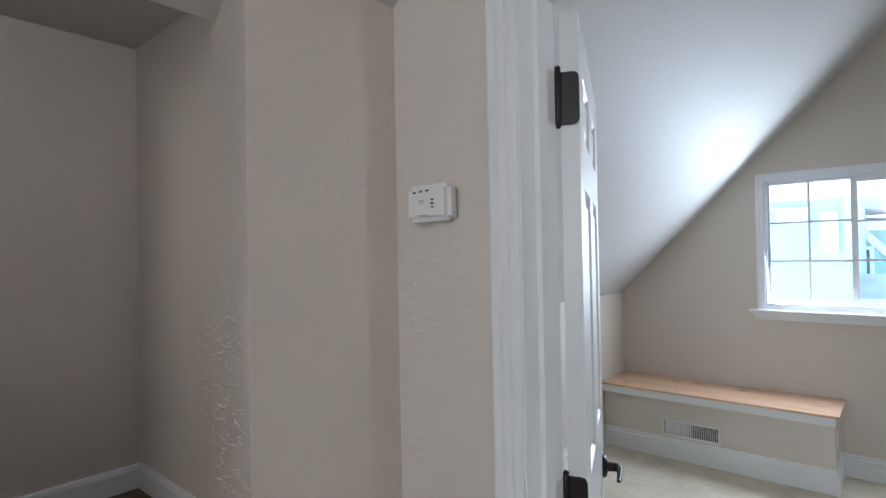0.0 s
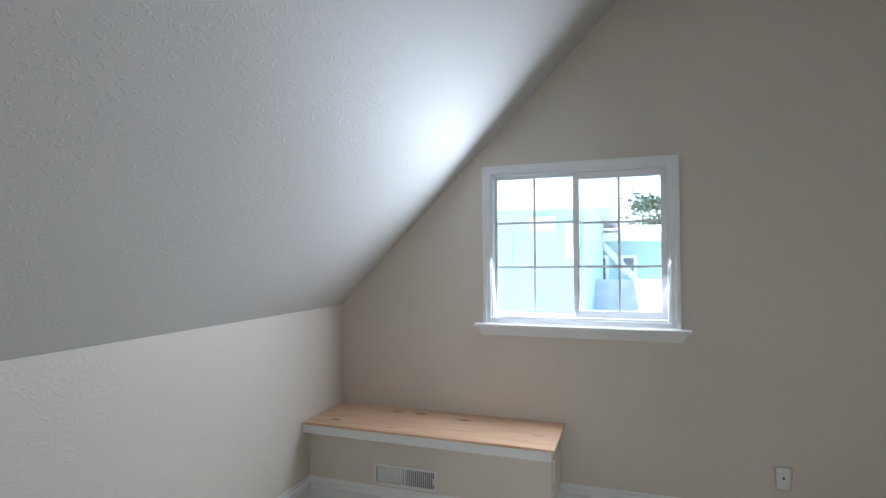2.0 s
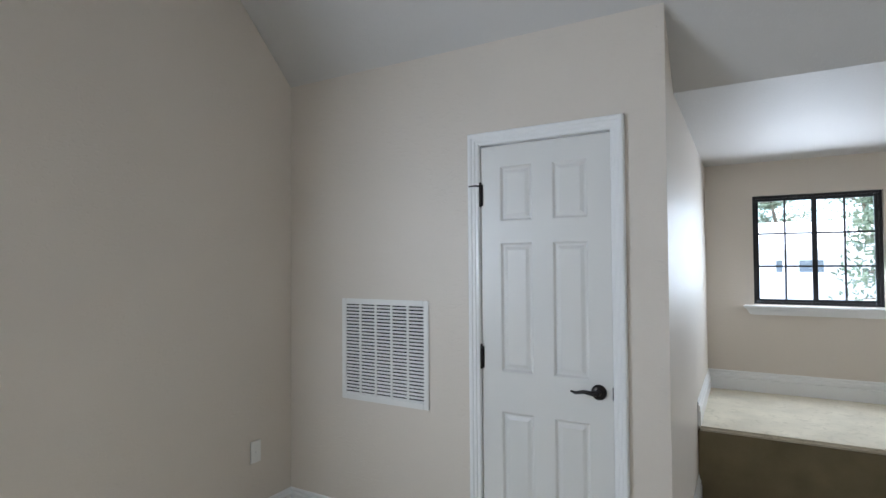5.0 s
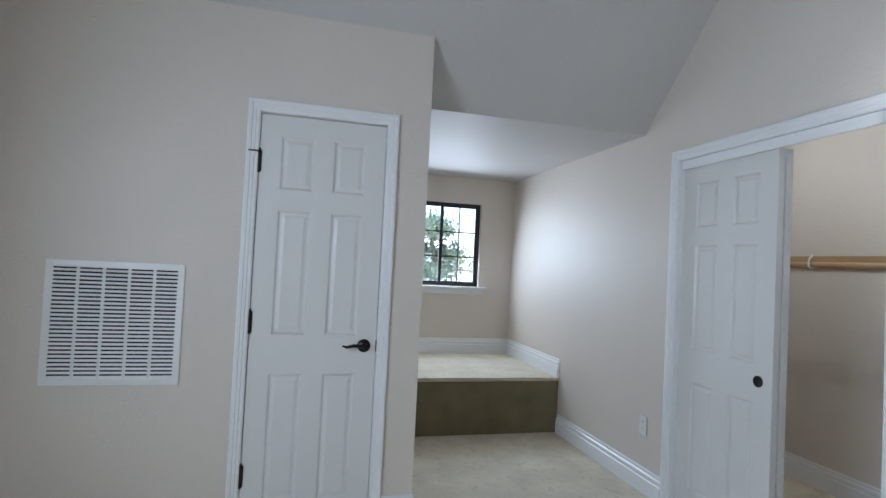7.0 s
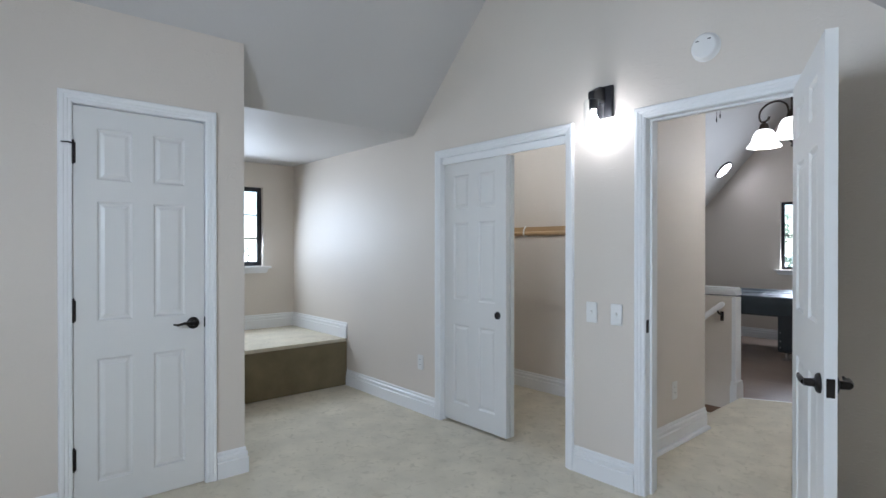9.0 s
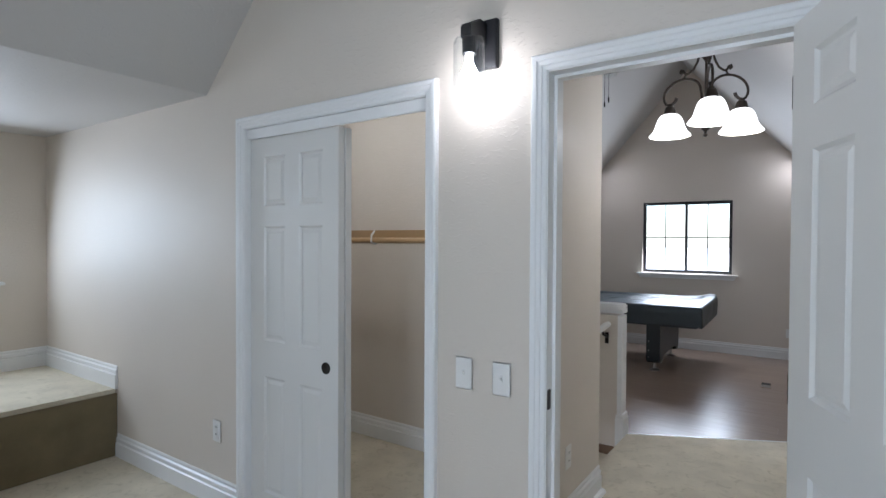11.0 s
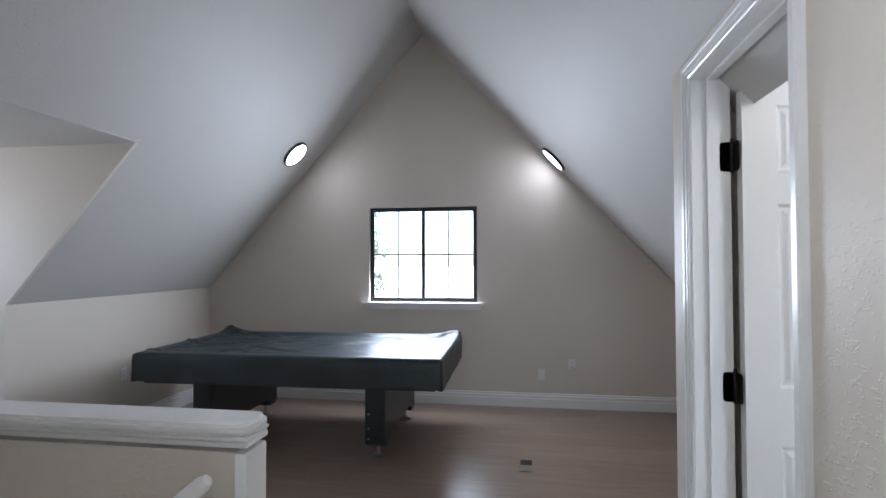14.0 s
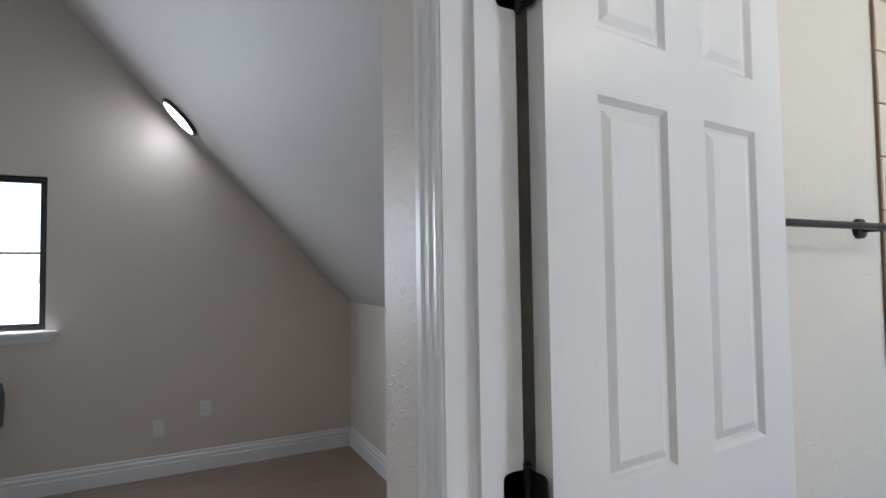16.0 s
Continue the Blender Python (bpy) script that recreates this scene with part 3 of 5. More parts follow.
# entry door, standing open into the room
d2 = thing("door_2", pose(0, 0, 0), "white six-panel entry door standing wide open", "door", kind="structure")
we = DE[1] - DE[0]
casing(pose(DE[0], 0, 0), we, DE[3], d2)
casing(pose(DE[1], T, 0, 0, 0, 180), we, DE[3], d2)
jamb(pose(DE[0], 0, 0), we, DE[3], T, d2, 0.045)
LA = -67.8
ml = pose(DE[1] - 0.006, -0.008, 0, 0, 0, LA)
leaf2 = six_panel_leaf(we - 0.012, 2.015, d2, ml @ pose(0.006, -0.039, 0), 0.035, 0.125)
wl = we - 0.012
lever(leaf2, ml @ pose(wl - 0.06, -0.039, 0.895), -1)
lever(leaf2, ml @ pose(wl - 0.06, -0.004, 0.895, 0, 0, 180), 1)
bm = bmesh.new()
box(bm, wl + 0.004, wl + 0.0085, -0.033, -0.010, 0.865, 0.925)
bmesh.ops.transform(bm, matrix=ml, verts=bm.verts)
part("latch_plate", bm, M_BRONZE, leaf2, "dark latch plate", 0.001)
for z in (0.30, 1.07, 1.842):
    hinge(d2, pose(DE[1] - 0.006, -0.008, z), ml)
bm = bmesh.new()
box(bm, DE[0] - 0.002, DE[0] + 0.0055, 0.004, 0.03, 0.875, 0.945)
part("strike_plate", bm, M_BRONZE, d2, "dark strike plate", 0.002)

# bathroom door, swung into the bathroom
d3 = thing("door_3", pose(0, 0, 0), "white six-panel bathroom door standing open", "door", kind="structure")
wb = DB[1] - DB[0]
casing(pose(XH1, DB[1], 0, 0, 0, -90), wb, DB[3], d3)
jamb(pose(XH1, DB[1], 0, 0, 0, -90), wb, DB[3], T, d3, 0.045)
mb = pose(XH1 + T + 0.008, DB[1] - 0.006, 0, 0, 0, 5.5)
leaf3 = six_panel_leaf(wb - 0.020, 2.062, d3, mb @ pose(0.014, -0.039, 0), 0.035, 0.035)
lever(leaf3, mb @ pose(wb - 0.07, -0.039, 0.83), -1)
for z in (0.22, 1.005, 1.795):
    hinge(d3, pose(XH1 + T + 0.008, DB[1] - 0.006, z, 0, 0, 90), mb)

# sliding closet
d4 = thing("closet_opening", pose(DC[0], 0, 0), "white cased closet opening with bypass doors", "closet", kind="structure")
wc = DC[1] - DC[0]
casing(Matrix(), wc, DC[3], d4)
jamb(Matrix(), wc, DC[3], T, d4)
bm = bmesh.new()
box(bm, 0.004, wc - 0.004, 0.008, 0.022, DC[3] - 0.055, DC[3] - 0.004)
box(bm, 0.004, wc - 0.004, 0.022, 0.028, DC[3] - 0.040, DC[3] - 0.004)
part("track_fascia", bm, M_TRIM, d4, "white fascia over the sliding track", 0.003)
for name, x0, y0, lab in (("sliding_door", 0.004, 0.032, "white six-panel sliding closet door, slid open"), ("sliding_door", 0.008, 0.075, "white sliding closet door behind the front one")):
    sd = thing(name, pose(DC[0] + x0, y0, 0.012), lab, "door", "bypass closet doors", "structure")
    sl_leaf = six_panel_leaf(0.64, 1.955, sd)
    bm = bmesh.new()
    lathe(bm, ((0, 0.001), (0.018, 0.001), (0.022, 0.004), (0.027, 0.004), (0.028, 0.0), (0.028, -0.004)), 24, pose(0.56, 0, 0.845, 90))
    part("finger_pull", bm, M_BRONZE, sl_leaf, "round dark finger pull", 0, True)

# closet shelf and rod
M_ROD = mat("varnished_wood_rod", (0.42, 0.27, 0.13), 0.35, 0, 0.1, 60, 0.15)
sh = thing("closet_rod", pose(-1.0, 0.80, 1.46), "varnished wooden closet rod with a wall cleat", "closet rod")
bm = bmesh.new()
box(bm, -1.595, 0.729, YH - T - 0.82, YH - T - 0.801, -0.02, 0.062)
part("cleat", bm, M_ROD, sh, "brown wooden cleat on the back wall", 0.002)
bm = bmesh.new()
tube(bm, [(-1.595, 0.06, -0.01), (0.728, 0.06, -0.01)], 0.017, 14)
part("rod", bm, M_ROD, sh, "varnished wooden rod", 0, True)
bm = bmesh.new()
tube(bm, [(-0.44, 0.06, 0.05), (-0.44, 0.03, 0.02), (-0.44, 0.03, -0.02), (-0.44, 0.06, -0.034), (-0.44, 0.09, -0.02)], 0.006, 8)
part("bracket", bm, M_PLASTIC, sh, "white rod bracket", 0, True)

# ---- windows ----
M_GLASS = bpy.data.materials.new("window_glass")
M_GLASS.use_nodes = True
gn, gl = M_GLASS.node_tree.nodes, M_GLASS.node_tree.links
gn.remove(gn["Principled BSDF"])
tr, gs, mx, fr = gn.new("ShaderNodeBsdfTransparent"), gn.new("ShaderNodeBsdfGlossy"), gn.new("ShaderNodeMixShader"), gn.new("ShaderNodeFresnel")
gs.inputs["Roughness"].default_value = 0.02
tr.inputs[0].default_value = (0.95, 0.97, 0.97, 1)
gl.new(fr.outputs[0], mx.inputs[0])
gl.new(tr.outputs[0], mx.inputs[1])
gl.new(gs.outputs[0], mx.inputs[2])
gl.new(mx.outputs[0], gn["Material Output"].inputs[0])


def rect_frame(bm, x0, x1, z0, z1, b, y0, y1):
    """Four mitre-free bars round a rectangle; b: width of left, right, bottom and top bar."""
    l, r, o, t = b
    box(bm, x0, x0 + l, y0, y1, z0, z1)
    box(bm, x1 - r, x1, y0, y1, z0, z1)
    box(bm, x0 + l, x1 - r, y0, y1, z0, z0 + o)
    box(bm, x0 + l, x1 - r, y0, y1, z1 - t, z1)


def slider_window(name, m, w, h, material, label, rows, stool, flush):
    """Local x along the wall seen from inside, y outwards, z up from the sill; two sashes with grids of 2 by rows."""
    win = thing(name, m, label, "window", kind="structure")
    y0 = -0.012 if flush else 0.045
    fw = 0.030 if flush else 0.022
    bm = bmesh.new()
    rect_frame(bm, 0, w, 0, h, (fw,) * 4, y0, 0.10)
    if flush:
        rect_frame(bm, -0.022, w + 0.022, -0.01, h + 0.018, (0.024, 0.024, 0.012, 0.02), -0.018, -0.004)
        rect_frame(bm, fw, w - fw, fw, h - fw, (0.012,) * 4, y0 + 0.012, 0.09)
    part("window_frame", bm, material, win, "", 0.003)
    ins = fw + (0.012 if flush else 0.0)
    half = w / 2
    mw = 0.018
    for s, (a, b, yy) in enumerate(((ins, half + mw, 0.062), (half - mw, w - ins, 0.040 if flush else 0.052))):
        bar = (0.014, 0.035, 0.026, 0.020) if s == 0 else (0.036, 0.032, 0.044, 0.044)
        if not flush:
            bar = (0.018, 0.03, 0.02, 0.02) if s == 0 else (0.03, 0.024, 0.024, 0.024)
        bm = bmesh.new()
        rect_frame(bm, a, b, ins, h - ins, bar, yy, yy + 0.022)
        sash = part("sash", bm, material, win, "", 0.003)
        ga, gb, gz0, gz1 = a + bar[0], b - bar[1], ins + bar[2], h - ins - bar[3]
        bm = bmesh.new()
        box(bm, ga - 0.004, gb + 0.004, yy + 0.009, yy + 0.012, gz0 - 0.004, gz1 + 0.004)
        pane = part("pane", bm, M_GLASS, sash, "clear glass pane")
        pane.visible_shadow = False
        bm = bmesh.new()
        c = (ga + gb) / 2
        box(bm, c - 0.007, c + 0.007, yy + 0.003, yy + 0.008, gz0, gz1)
        part("muntin", bm, material, sash)
        for k in range(1, rows):
            z = gz0 + (gz1 - gz0) * k / rows
            bm = bmesh.new()
            box(bm, ga, gb, yy + 0.0025, yy + 0.0085, z - 0.007, z + 0.007)
            part("muntin", bm, material, sash)
    bm = bmesh.new()
    box(bm, -0.075, w + 0.075, -0.062, y0 if not flush else -0.012, -0.028, -0.004)
    part("window_sill", bm, M_TRIM, win, "white projecting sill", 0.006)
    bm = bmesh.new()
    prism(bm, [(-0.06, -0.022, -0.028), (w + 0.06, -0.022, -0.028), (w + 0.03, -0.022, -0.078), (-0.03, -0.022, -0.078)], (0, 0.021, 0))
    part("apron", bm, M_TRIM, win, "white apron under the sill", 0.004)
    return win


slider_window("window_1", pose(WS[1], YS, WS[2], 0, 0, 180), WS[1] - WS[0], WS[3] - WS[2], M_VINYL, "white vinyl sliding window with grids and sill", 3, True, True)
slider_window("window_2", pose(XA, WA[0], WA[2], 0, 0, 90), WA[1] - WA[0], WA[3] - WA[2], M_BLACK, "black framed sliding window with grids, white sill", 3, True, False)
slider_window("window_3", pose(WG[0], YN, WG[2]), WG[1] - WG[0], WG[3] - WG[2], M_BLACK, "black framed sliding window with grids, white sill", 2, True, False)

# ---- bedroom things ----
def wood(name, light, dark, along, knots):
    """Sawn softwood with grain along a local axis and knots."""
    m = mat(name, light, 0.42, 0, 0.04, 40)
    n, l = m.node_tree.nodes, m.node_tree.links
    b = n["Principled BSDF"]
    tc, mp = n.new("ShaderNodeTexCoord"), n.new("ShaderNodeMapping")
    mp.inputs["Scale"].default_value = [1.2 if a == along else 14 for a in "xyz"]
    l.new(tc.outputs["Object"], mp.inputs[0])
    g = n.new("ShaderNodeTexNoise")
    g.inputs["Scale"].default_value, g.inputs["Detail"].default_value, g.inputs["Distortion"].default_value = 2.2, 6, 0.7
    l.new(mp.outputs[0], g.inputs[0])
    r = n.new("ShaderNodeValToRGB")
    r.color_ramp.elements[0].position, r.color_ramp.elements[1].position = 0.35, 0.70
    r.color_ramp.elements[0].color, r.color_ramp.elements[1].color = (*dark, 1), (*light, 1)
    l.new(g.outputs[0], r.inputs[0])
    out = r.outputs[0]
    if knots:
        mk = n.new("ShaderNodeMapping")
        mk.inputs["Scale"].default_value = (3.2, 8.0, 0.0)
        l.new(tc.outputs["Object"], mk.inputs[0])
        v = n.new("ShaderNodeTexVoronoi")
        v.inputs["Scale"].default_value = 1.0
        l.new(mk.outputs[0], v.inputs["Vector"])
        kr = n.new("ShaderNodeValToRGB")
        kr.color_ramp.elements[0].position, kr.color_ramp.elements[1].position = 0.07, 0.17
        kr.color_ramp.elements[0].color, kr.color_ramp.elements[1].color = (1, 1, 1, 1), (0, 0, 0, 1)
        l.new(v.outputs["Distance"], kr.inputs[0])
        mxk = n.new("ShaderNodeMix")
        mxk.data_type = "RGBA"
        l.new(kr.outputs[0], mxk.inputs[0])
        l.new(out, mxk.inputs[6])
        mxk.inputs[7].default_value = (0.13, 0.05, 0.02, 1)
        out = mxk.outputs[2]
    for k in list(b.inputs["Base Color"].links):
        l.remove(k)
    l.new(out, b.inputs["Base Color"])
    return m


M_PINE = wood("knotty_pine", (0.72, 0.49, 0.32), (0.60, 0.37, 0.22), "x", True)

bench = thing("window_bench", pose(0.66, YS, 0), "built-in bench with a knotty pine top", "bench", kind="structure")
bm = bmesh.new()
box(bm, 0.0, XK - 0.66 - 0.001, 0.001, 0.488, 0.498, 0.511)
part("bench_top", bm, M_PINE, bench, "knotty pine board top", 0.003)
bm = bmesh.new()
box(bm, 0.022, XK - 0.66 - 0.001, 0.001, 0.474, 0.442, 0.497)
part("trim_strip", bm, M_TRIM, bench, "white trim strip under the top", 0.003)
bm = bmesh.new()
box(bm, 0.032, XK - 0.66 - 0.001, 0.001, 0.400, 0.0, 0.441)
part("body", bm, M_WALL, bench, "greige painted bench front")
moulding((XK, YS + 0.40), (0.692, YS + 0.40), (0, 1), ends=(-1, 1))
moulding((0.692, YS + 0.40), (0.692, YS), (-1, 0), ends=(1, -1))
cn = thing("cable_plate", pose(0.692, YS + 0.31, 0.33, 0, 0, -90), "small white plate on the end of the bench", "wall plate")
bm = bmesh.new()
box(bm, -0.02, 0.02, -0.005, 0, -0.06, 0.06)
part("plate", bm, M_PLASTIC, cn, "", 0.002)


def register(name, m, w, h, label, cols, slat, rows_gap, category="vent", slant=0.004, material=None):
    """A louvred steel grille: local x across, -y out of the wall, z up, origin at its lower left corner."""
    material = material or M_PLASTIC
    g = thing(name, m, label, category)
    # near-black sheet on the wall stands for the shaded duct
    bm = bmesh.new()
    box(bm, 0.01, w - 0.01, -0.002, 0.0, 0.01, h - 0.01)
    part("backing", bm, M_HOLE_SHADE, g, "near-black sheet for the shade behind the slats")
    bm = bmesh.new()
    e = min(0.03, h * 0.16)
    rect_frame(bm, 0, w, 0, h, (e,) * 4, -0.010, 0)
    part("frame", bm, material, g, "", 0.003)
    bar = 0.012
    cw = (w - 2 * e - bar * (cols - 1)) / cols
    me = None
    for c in range(cols):
        x0 = e + c * (cw + bar)
        if c:
            bm = bmesh.new()
            box(bm, x0 - bar, x0, -0.008, 0, e, h - e)
            part("rib", bm, material, g)
        n = round((h - 2 * e) / slat)
        slat = (h - 2 * e) / n
        if me is None:
            bm = bmesh.new()
            p = [(-0.0075, 0), (-0.0075 + 0.001, 0.001), (-0.001, slat * rows_gap), (-0.002, slat * rows_gap - 0.001)]
            prism(bm, [(0, y, z) for y, z in p], (cw, 0, 0))
            bmesh.ops.recalc_face_normals(bm, faces=bm.faces)
            me = bpy.data.meshes.new("slat")
            bm.to_mesh(me)
            bm.free()
            me.materials.append(material)
        for k in range(n):
            s = new("slat", me)
            s.parent = g
            s.location = (x0, 0, e + slat * k + 0.001)
    return g


register("return_grille", pose(XW, -3.20, 0.725, 0, 0, 90), 0.565, 0.555, "white louvred return air grille in the wall", 5, 0.0185, 0.62)
fv = thing("wall_register", pose(1.745, YS + 0.40, 0.165, 0, 0, 180), "white two-panel wall register in the bench front", "vent")
bm = bmesh.new()
rect_frame(bm, 0, 0.40, 0, 0.125, (0.016, 0.016, 0.016, 0.016), -0.012, 0)
box(bm, 0.194, 0.206, -0.010, 0, 0.016, 0.109)
part("frame", bm, M_PLASTIC, fv, "", 0.003)
# thin dark sheet painted as the shade between the fins
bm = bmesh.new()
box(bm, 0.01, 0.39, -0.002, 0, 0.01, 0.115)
part("backing", bm, M_HOLE_SHADE, fv, "near-black sheet for the shade behind the fins")
for x0 in (0.022, 0.212):
    for k in range(14):
        bm = bmesh.new()
        x = x0 + k * 0.0122
        tw = 0.007 if x0 < 0.1 else 0.003
        prism(bm, [(x, -0.008, 0.018), (x + 0.002, -0.008, 0.018), (x + tw + 0.002, -0.003, 0.018), (x + tw, -0.003, 0.018)], (0, 0, 0.089))
        part("fin", bm, M_PLASTIC, fv)
bm = bmesh.new()
box(bm, 0.383, 0.390, -0.020, -0.010, 0.045, 0.08)
part("damper_lever", bm, M_PLASTIC, fv, "", 0.002)


def wall_plate(name, m, label, kind, category):
    """A switch or outlet plate; local -y out of the wall, origin at its middle."""
    p = thing(name, m, label, category)
    bm = bmesh.new()
    box(bm, -0.037, 0.037, -0.006, 0, -0.060, 0.060)
    part("plate", bm, M_PLASTIC, p, "", 0.003)
    if kind == "switch":
        bm = bmesh.new()
        box(bm, -0.006, 0.006, -0.008, -0.006, -0.013, 0.013)
        prism(bm, [(-0.004, -0.007, -0.006), (0.004, -0.007, -0.006), (0.004, -0.016, 0.008), (-0.004, -0.016, 0.008)], (0, 0.003, 0.004))
        part("toggle", bm, M_PLASTIC, p, "white toggle")
    elif kind == "outlet":
        for z in (-0.020, 0.020):
            bm = bmesh.new()
            lathe(bm, ((0.0165, 0.0), (0.0165, 0.002), (0, 0.002)), 20, pose(0, -0.006, z, 90))
            sock = part("socket", bm, M_PLASTIC, p)
            for x in (-0.006, 0.006):
                bm = bmesh.new()
                box(bm, x - 0.001, x + 0.001, -0.0092, -0.0078, z - 0.001, z + 0.007)
                part("slot", bm, M_HOLE_SHADE, sock)
    else:
        bm = bmesh.new()
        lathe(bm, ((0.006, 0), (0.006, 0.004), (0.003, 0.006), (0, 0.006)), 14, pose(0, -0.006, 0, 90))
        part("jack", bm, M_BRONZE if kind == "jack" else M_PLASTIC, p, "")
    for z in (-0.042, 0.042):
        bm = bmesh.new()
        lathe(bm, ((0.003, 0), (0.003, 0.0012), (0, 0.0014)), 8, pose(0, -0.006, z, 90))
        part("screw", bm, M_PLASTIC, p)
    return p


wall_plate("light_switch", pose(-0.217, 0, 0.957), "white toggle light switch plate on the greige wall", "switch", "light switch")
wall_plate("light_switch", pose(-0.058, 0, 0.957), "white toggle light switch plate beside the casing", "switch", "light switch")
wall_plate("outlet_plate", pose(-1.81, 0, 0.405), "white outlet plate low on the exit wall", "outlet", "outlet")
wall_plate("outlet_plate", pose(-1.343, YS, 0.44, 0, 0, 180), "white blank plate low on the gable wall", "blank", "wall plate")
wall_plate("outlet_plate", pose(-0.476, YS, 0.33, 0, 0, 180), "white cable plate low on the gable wall", "jack", "wall plate")
wall_plate("outlet_plate", pose(XK, -1.4, 0.40, 0, 0, -90), "white outlet plate on the knee wall", "outlet", "outlet")
wall_plate("outlet_plate", pose(XH0, 0.88, 0.36, 0, 0, 90), "white plate low on the hall wall", "outlet", "outlet")
wall_plate("outlet_plate", pose(0.64, YN, 0.235, 0, 0, 0), "white blank plate on the gable wall", "blank", "wall plate")
wall_plate("outlet_plate", pose(0.95, YN, 0.34, 0, 0, 0), "white outlet plate on the gable wall", "outlet", "outlet")
wall_plate("outlet_plate", pose(GX0, 5.35, 0.41, 0, 0, 90), "white outlet plate on the knee wall", "outlet", "outlet")

# carbon monoxide alarm on the hall side
co = thing("carbon_monoxide_alarm", pose(1.034, T, 1.648, 0, 0, 180), "white rectangular gas alarm on the hall wall", "alarm")
bm = bmesh.new()
box(bm, -0.056, 0.056, -0.036, -0.006, -0.036, 0.036)
part("case", bm, M_PLASTIC, co, "", 0.010)
bm = bmesh.new()
box(bm, -0.049, 0.049, -0.008, 0, -0.031, 0.031)
part("mounting_plate", bm, M_PLASTIC, co, "", 0.002)
for x, z, w, h in ((-0.030, 0.021, 0.008, 0.0032), (-0.013, 0.022, 0.008, 0.0032), (0.004, 0.023, 0.008, 0.0032), (0.016, -0.002, 0.009, 0.0034), (0.017, 0.005, 0.006, 0.0034), (0.017, -0.009, 0.006, 0.0034), (-0.012, 0.004, 0.016, 0.0015), (-0.012, 0.000, 0.012, 0.0015), (-0.008, -0.024, 0.028, 0.0018)):
    bm = bmesh.new()
    box(bm, x - w / 2, x + w / 2, -0.0366, -0.0345, z - h / 2, z + h / 2)
    part("slot", bm, M_HOLE_SHADE if h > 0.002 else M_STEEL, co)

# smoke detector
sm = thing("smoke_detector", pose(0.425, 0, 2.312, 90), "round white smoke detector above the entry door", "smoke detector")
bm = bmesh.new()
lathe(bm, ((0, 0.034), (0.03, 0.034), (0.055, 0.031), (0.064, 0.022), (0.066, 0.008), (0.070, 0.006), (0.070, 0.0), (0, 0)), 36)
part("housing", bm, M_PLASTIC, sm, "", 0, True)
for a in (0.8, 2.4):
    bm = bmesh.new()
    box(bm, 0.04 * math.cos(a) - 0.008, 0.04 * math.cos(a) + 0.008, 0.04 * math.sin(a) - 0.002, 0.04 * math.sin(a) + 0.002, 0.032, 0.0348)
    part("vent_slot", bm, M_HOLE_SHADE, sm)


# ---- lamps ----
def glow(name, colour, strength):
    m = bpy.data.materials.new(name)
    m.use_nodes = True
    b = m.node_tree.nodes["Principled BSDF"]
    b.inputs["Base Color"].default_value = (0.9, 0.88, 0.84, 1)
    b.inputs["Roughness"].default_value = 0.35
    b.inputs["Emission Color"].default_value = (*colour, 1)
    b.inputs["Emission Strength"].default_value = strength
    return m


M_BULB = glow("lit_bulb", (1.0, 0.93, 0.90), 6)
M_SHADE = glow("lit_frosted_glass", (1.0, 0.95, 0.90), 0.6)
M_DISC = glow("lit_diffuser", (1.0, 0.95, 0.97), 1.8)
M_CLEAR = M_GLASS.copy()
M_CLEAR.name = "clear_lamp_glass"
lw = M_CLEAR.node_tree.nodes.new("ShaderNodeLayerWeight")
lw.inputs[0].default_value = 0.12
mxs = [k for k in M_CLEAR.node_tree.nodes if k.bl_idname == "ShaderNodeMixShader"][0]
M_CLEAR.node_tree.links.new(lw.outputs["Facing"], mxs.inputs[0])
sc = thing("wall_sconce", pose(-0.138, 0, 2.155), "black wall sconce with clear glass shade, lit", "wall lamp")
bm = bmesh.new()
box(bm, -0.062, 0.062, -0.022, 0, -0.088, 0.088)
part("back_plate", bm, M_BLACK, sc, "black rectangular back plate", 0.004)
bm = bmesh.new()
prism(bm, [(-0.02, -0.022, -0.01), (-0.02, -0.022, 0.075), (-0.02, -0.060, 0.080), (-0.02, -0.135, 0.040), (-0.02, -0.135, -0.005)], (0.04, 0, 0))
part("arm", bm, M_BLACK, sc, "", 0.004)
bm = bmesh.new()
lathe(bm, ((0.0, 0.012), (0.024, 0.012), (0.026, 0.0), (0.024, -0.045), (0.0, -0.045)), 20, pose(0, -0.105, -0.01))
part("socket", bm, M_BLACK, sc, "", 0, True)
bm = bmesh.new()
lathe(bm, ((0.026, 0.0), (0.050, -0.004), (0.056, -0.02), (0.056, -0.17), (0.055, -0.171)), 28, pose(0, -0.105, 0.0))
sg = part("glass_shade", bm, M_CLEAR, sc, "clear glass cylinder shade", 0, True)
sg.visible_shadow = False
bm = bmesh.new()
lathe(bm, ((0.0, 0.03), (0.013, 0.03), (0.014, 0.0), (0.03, -0.035), (0.03, -0.055), (0.018, -0.076), (0.0, -0.08)), 20, pose(0, -0.105, -0.085))
lb = part("bulb", bm, M_BULB, sc, "lit bulb", 0, True)
lb.visible_shadow = False


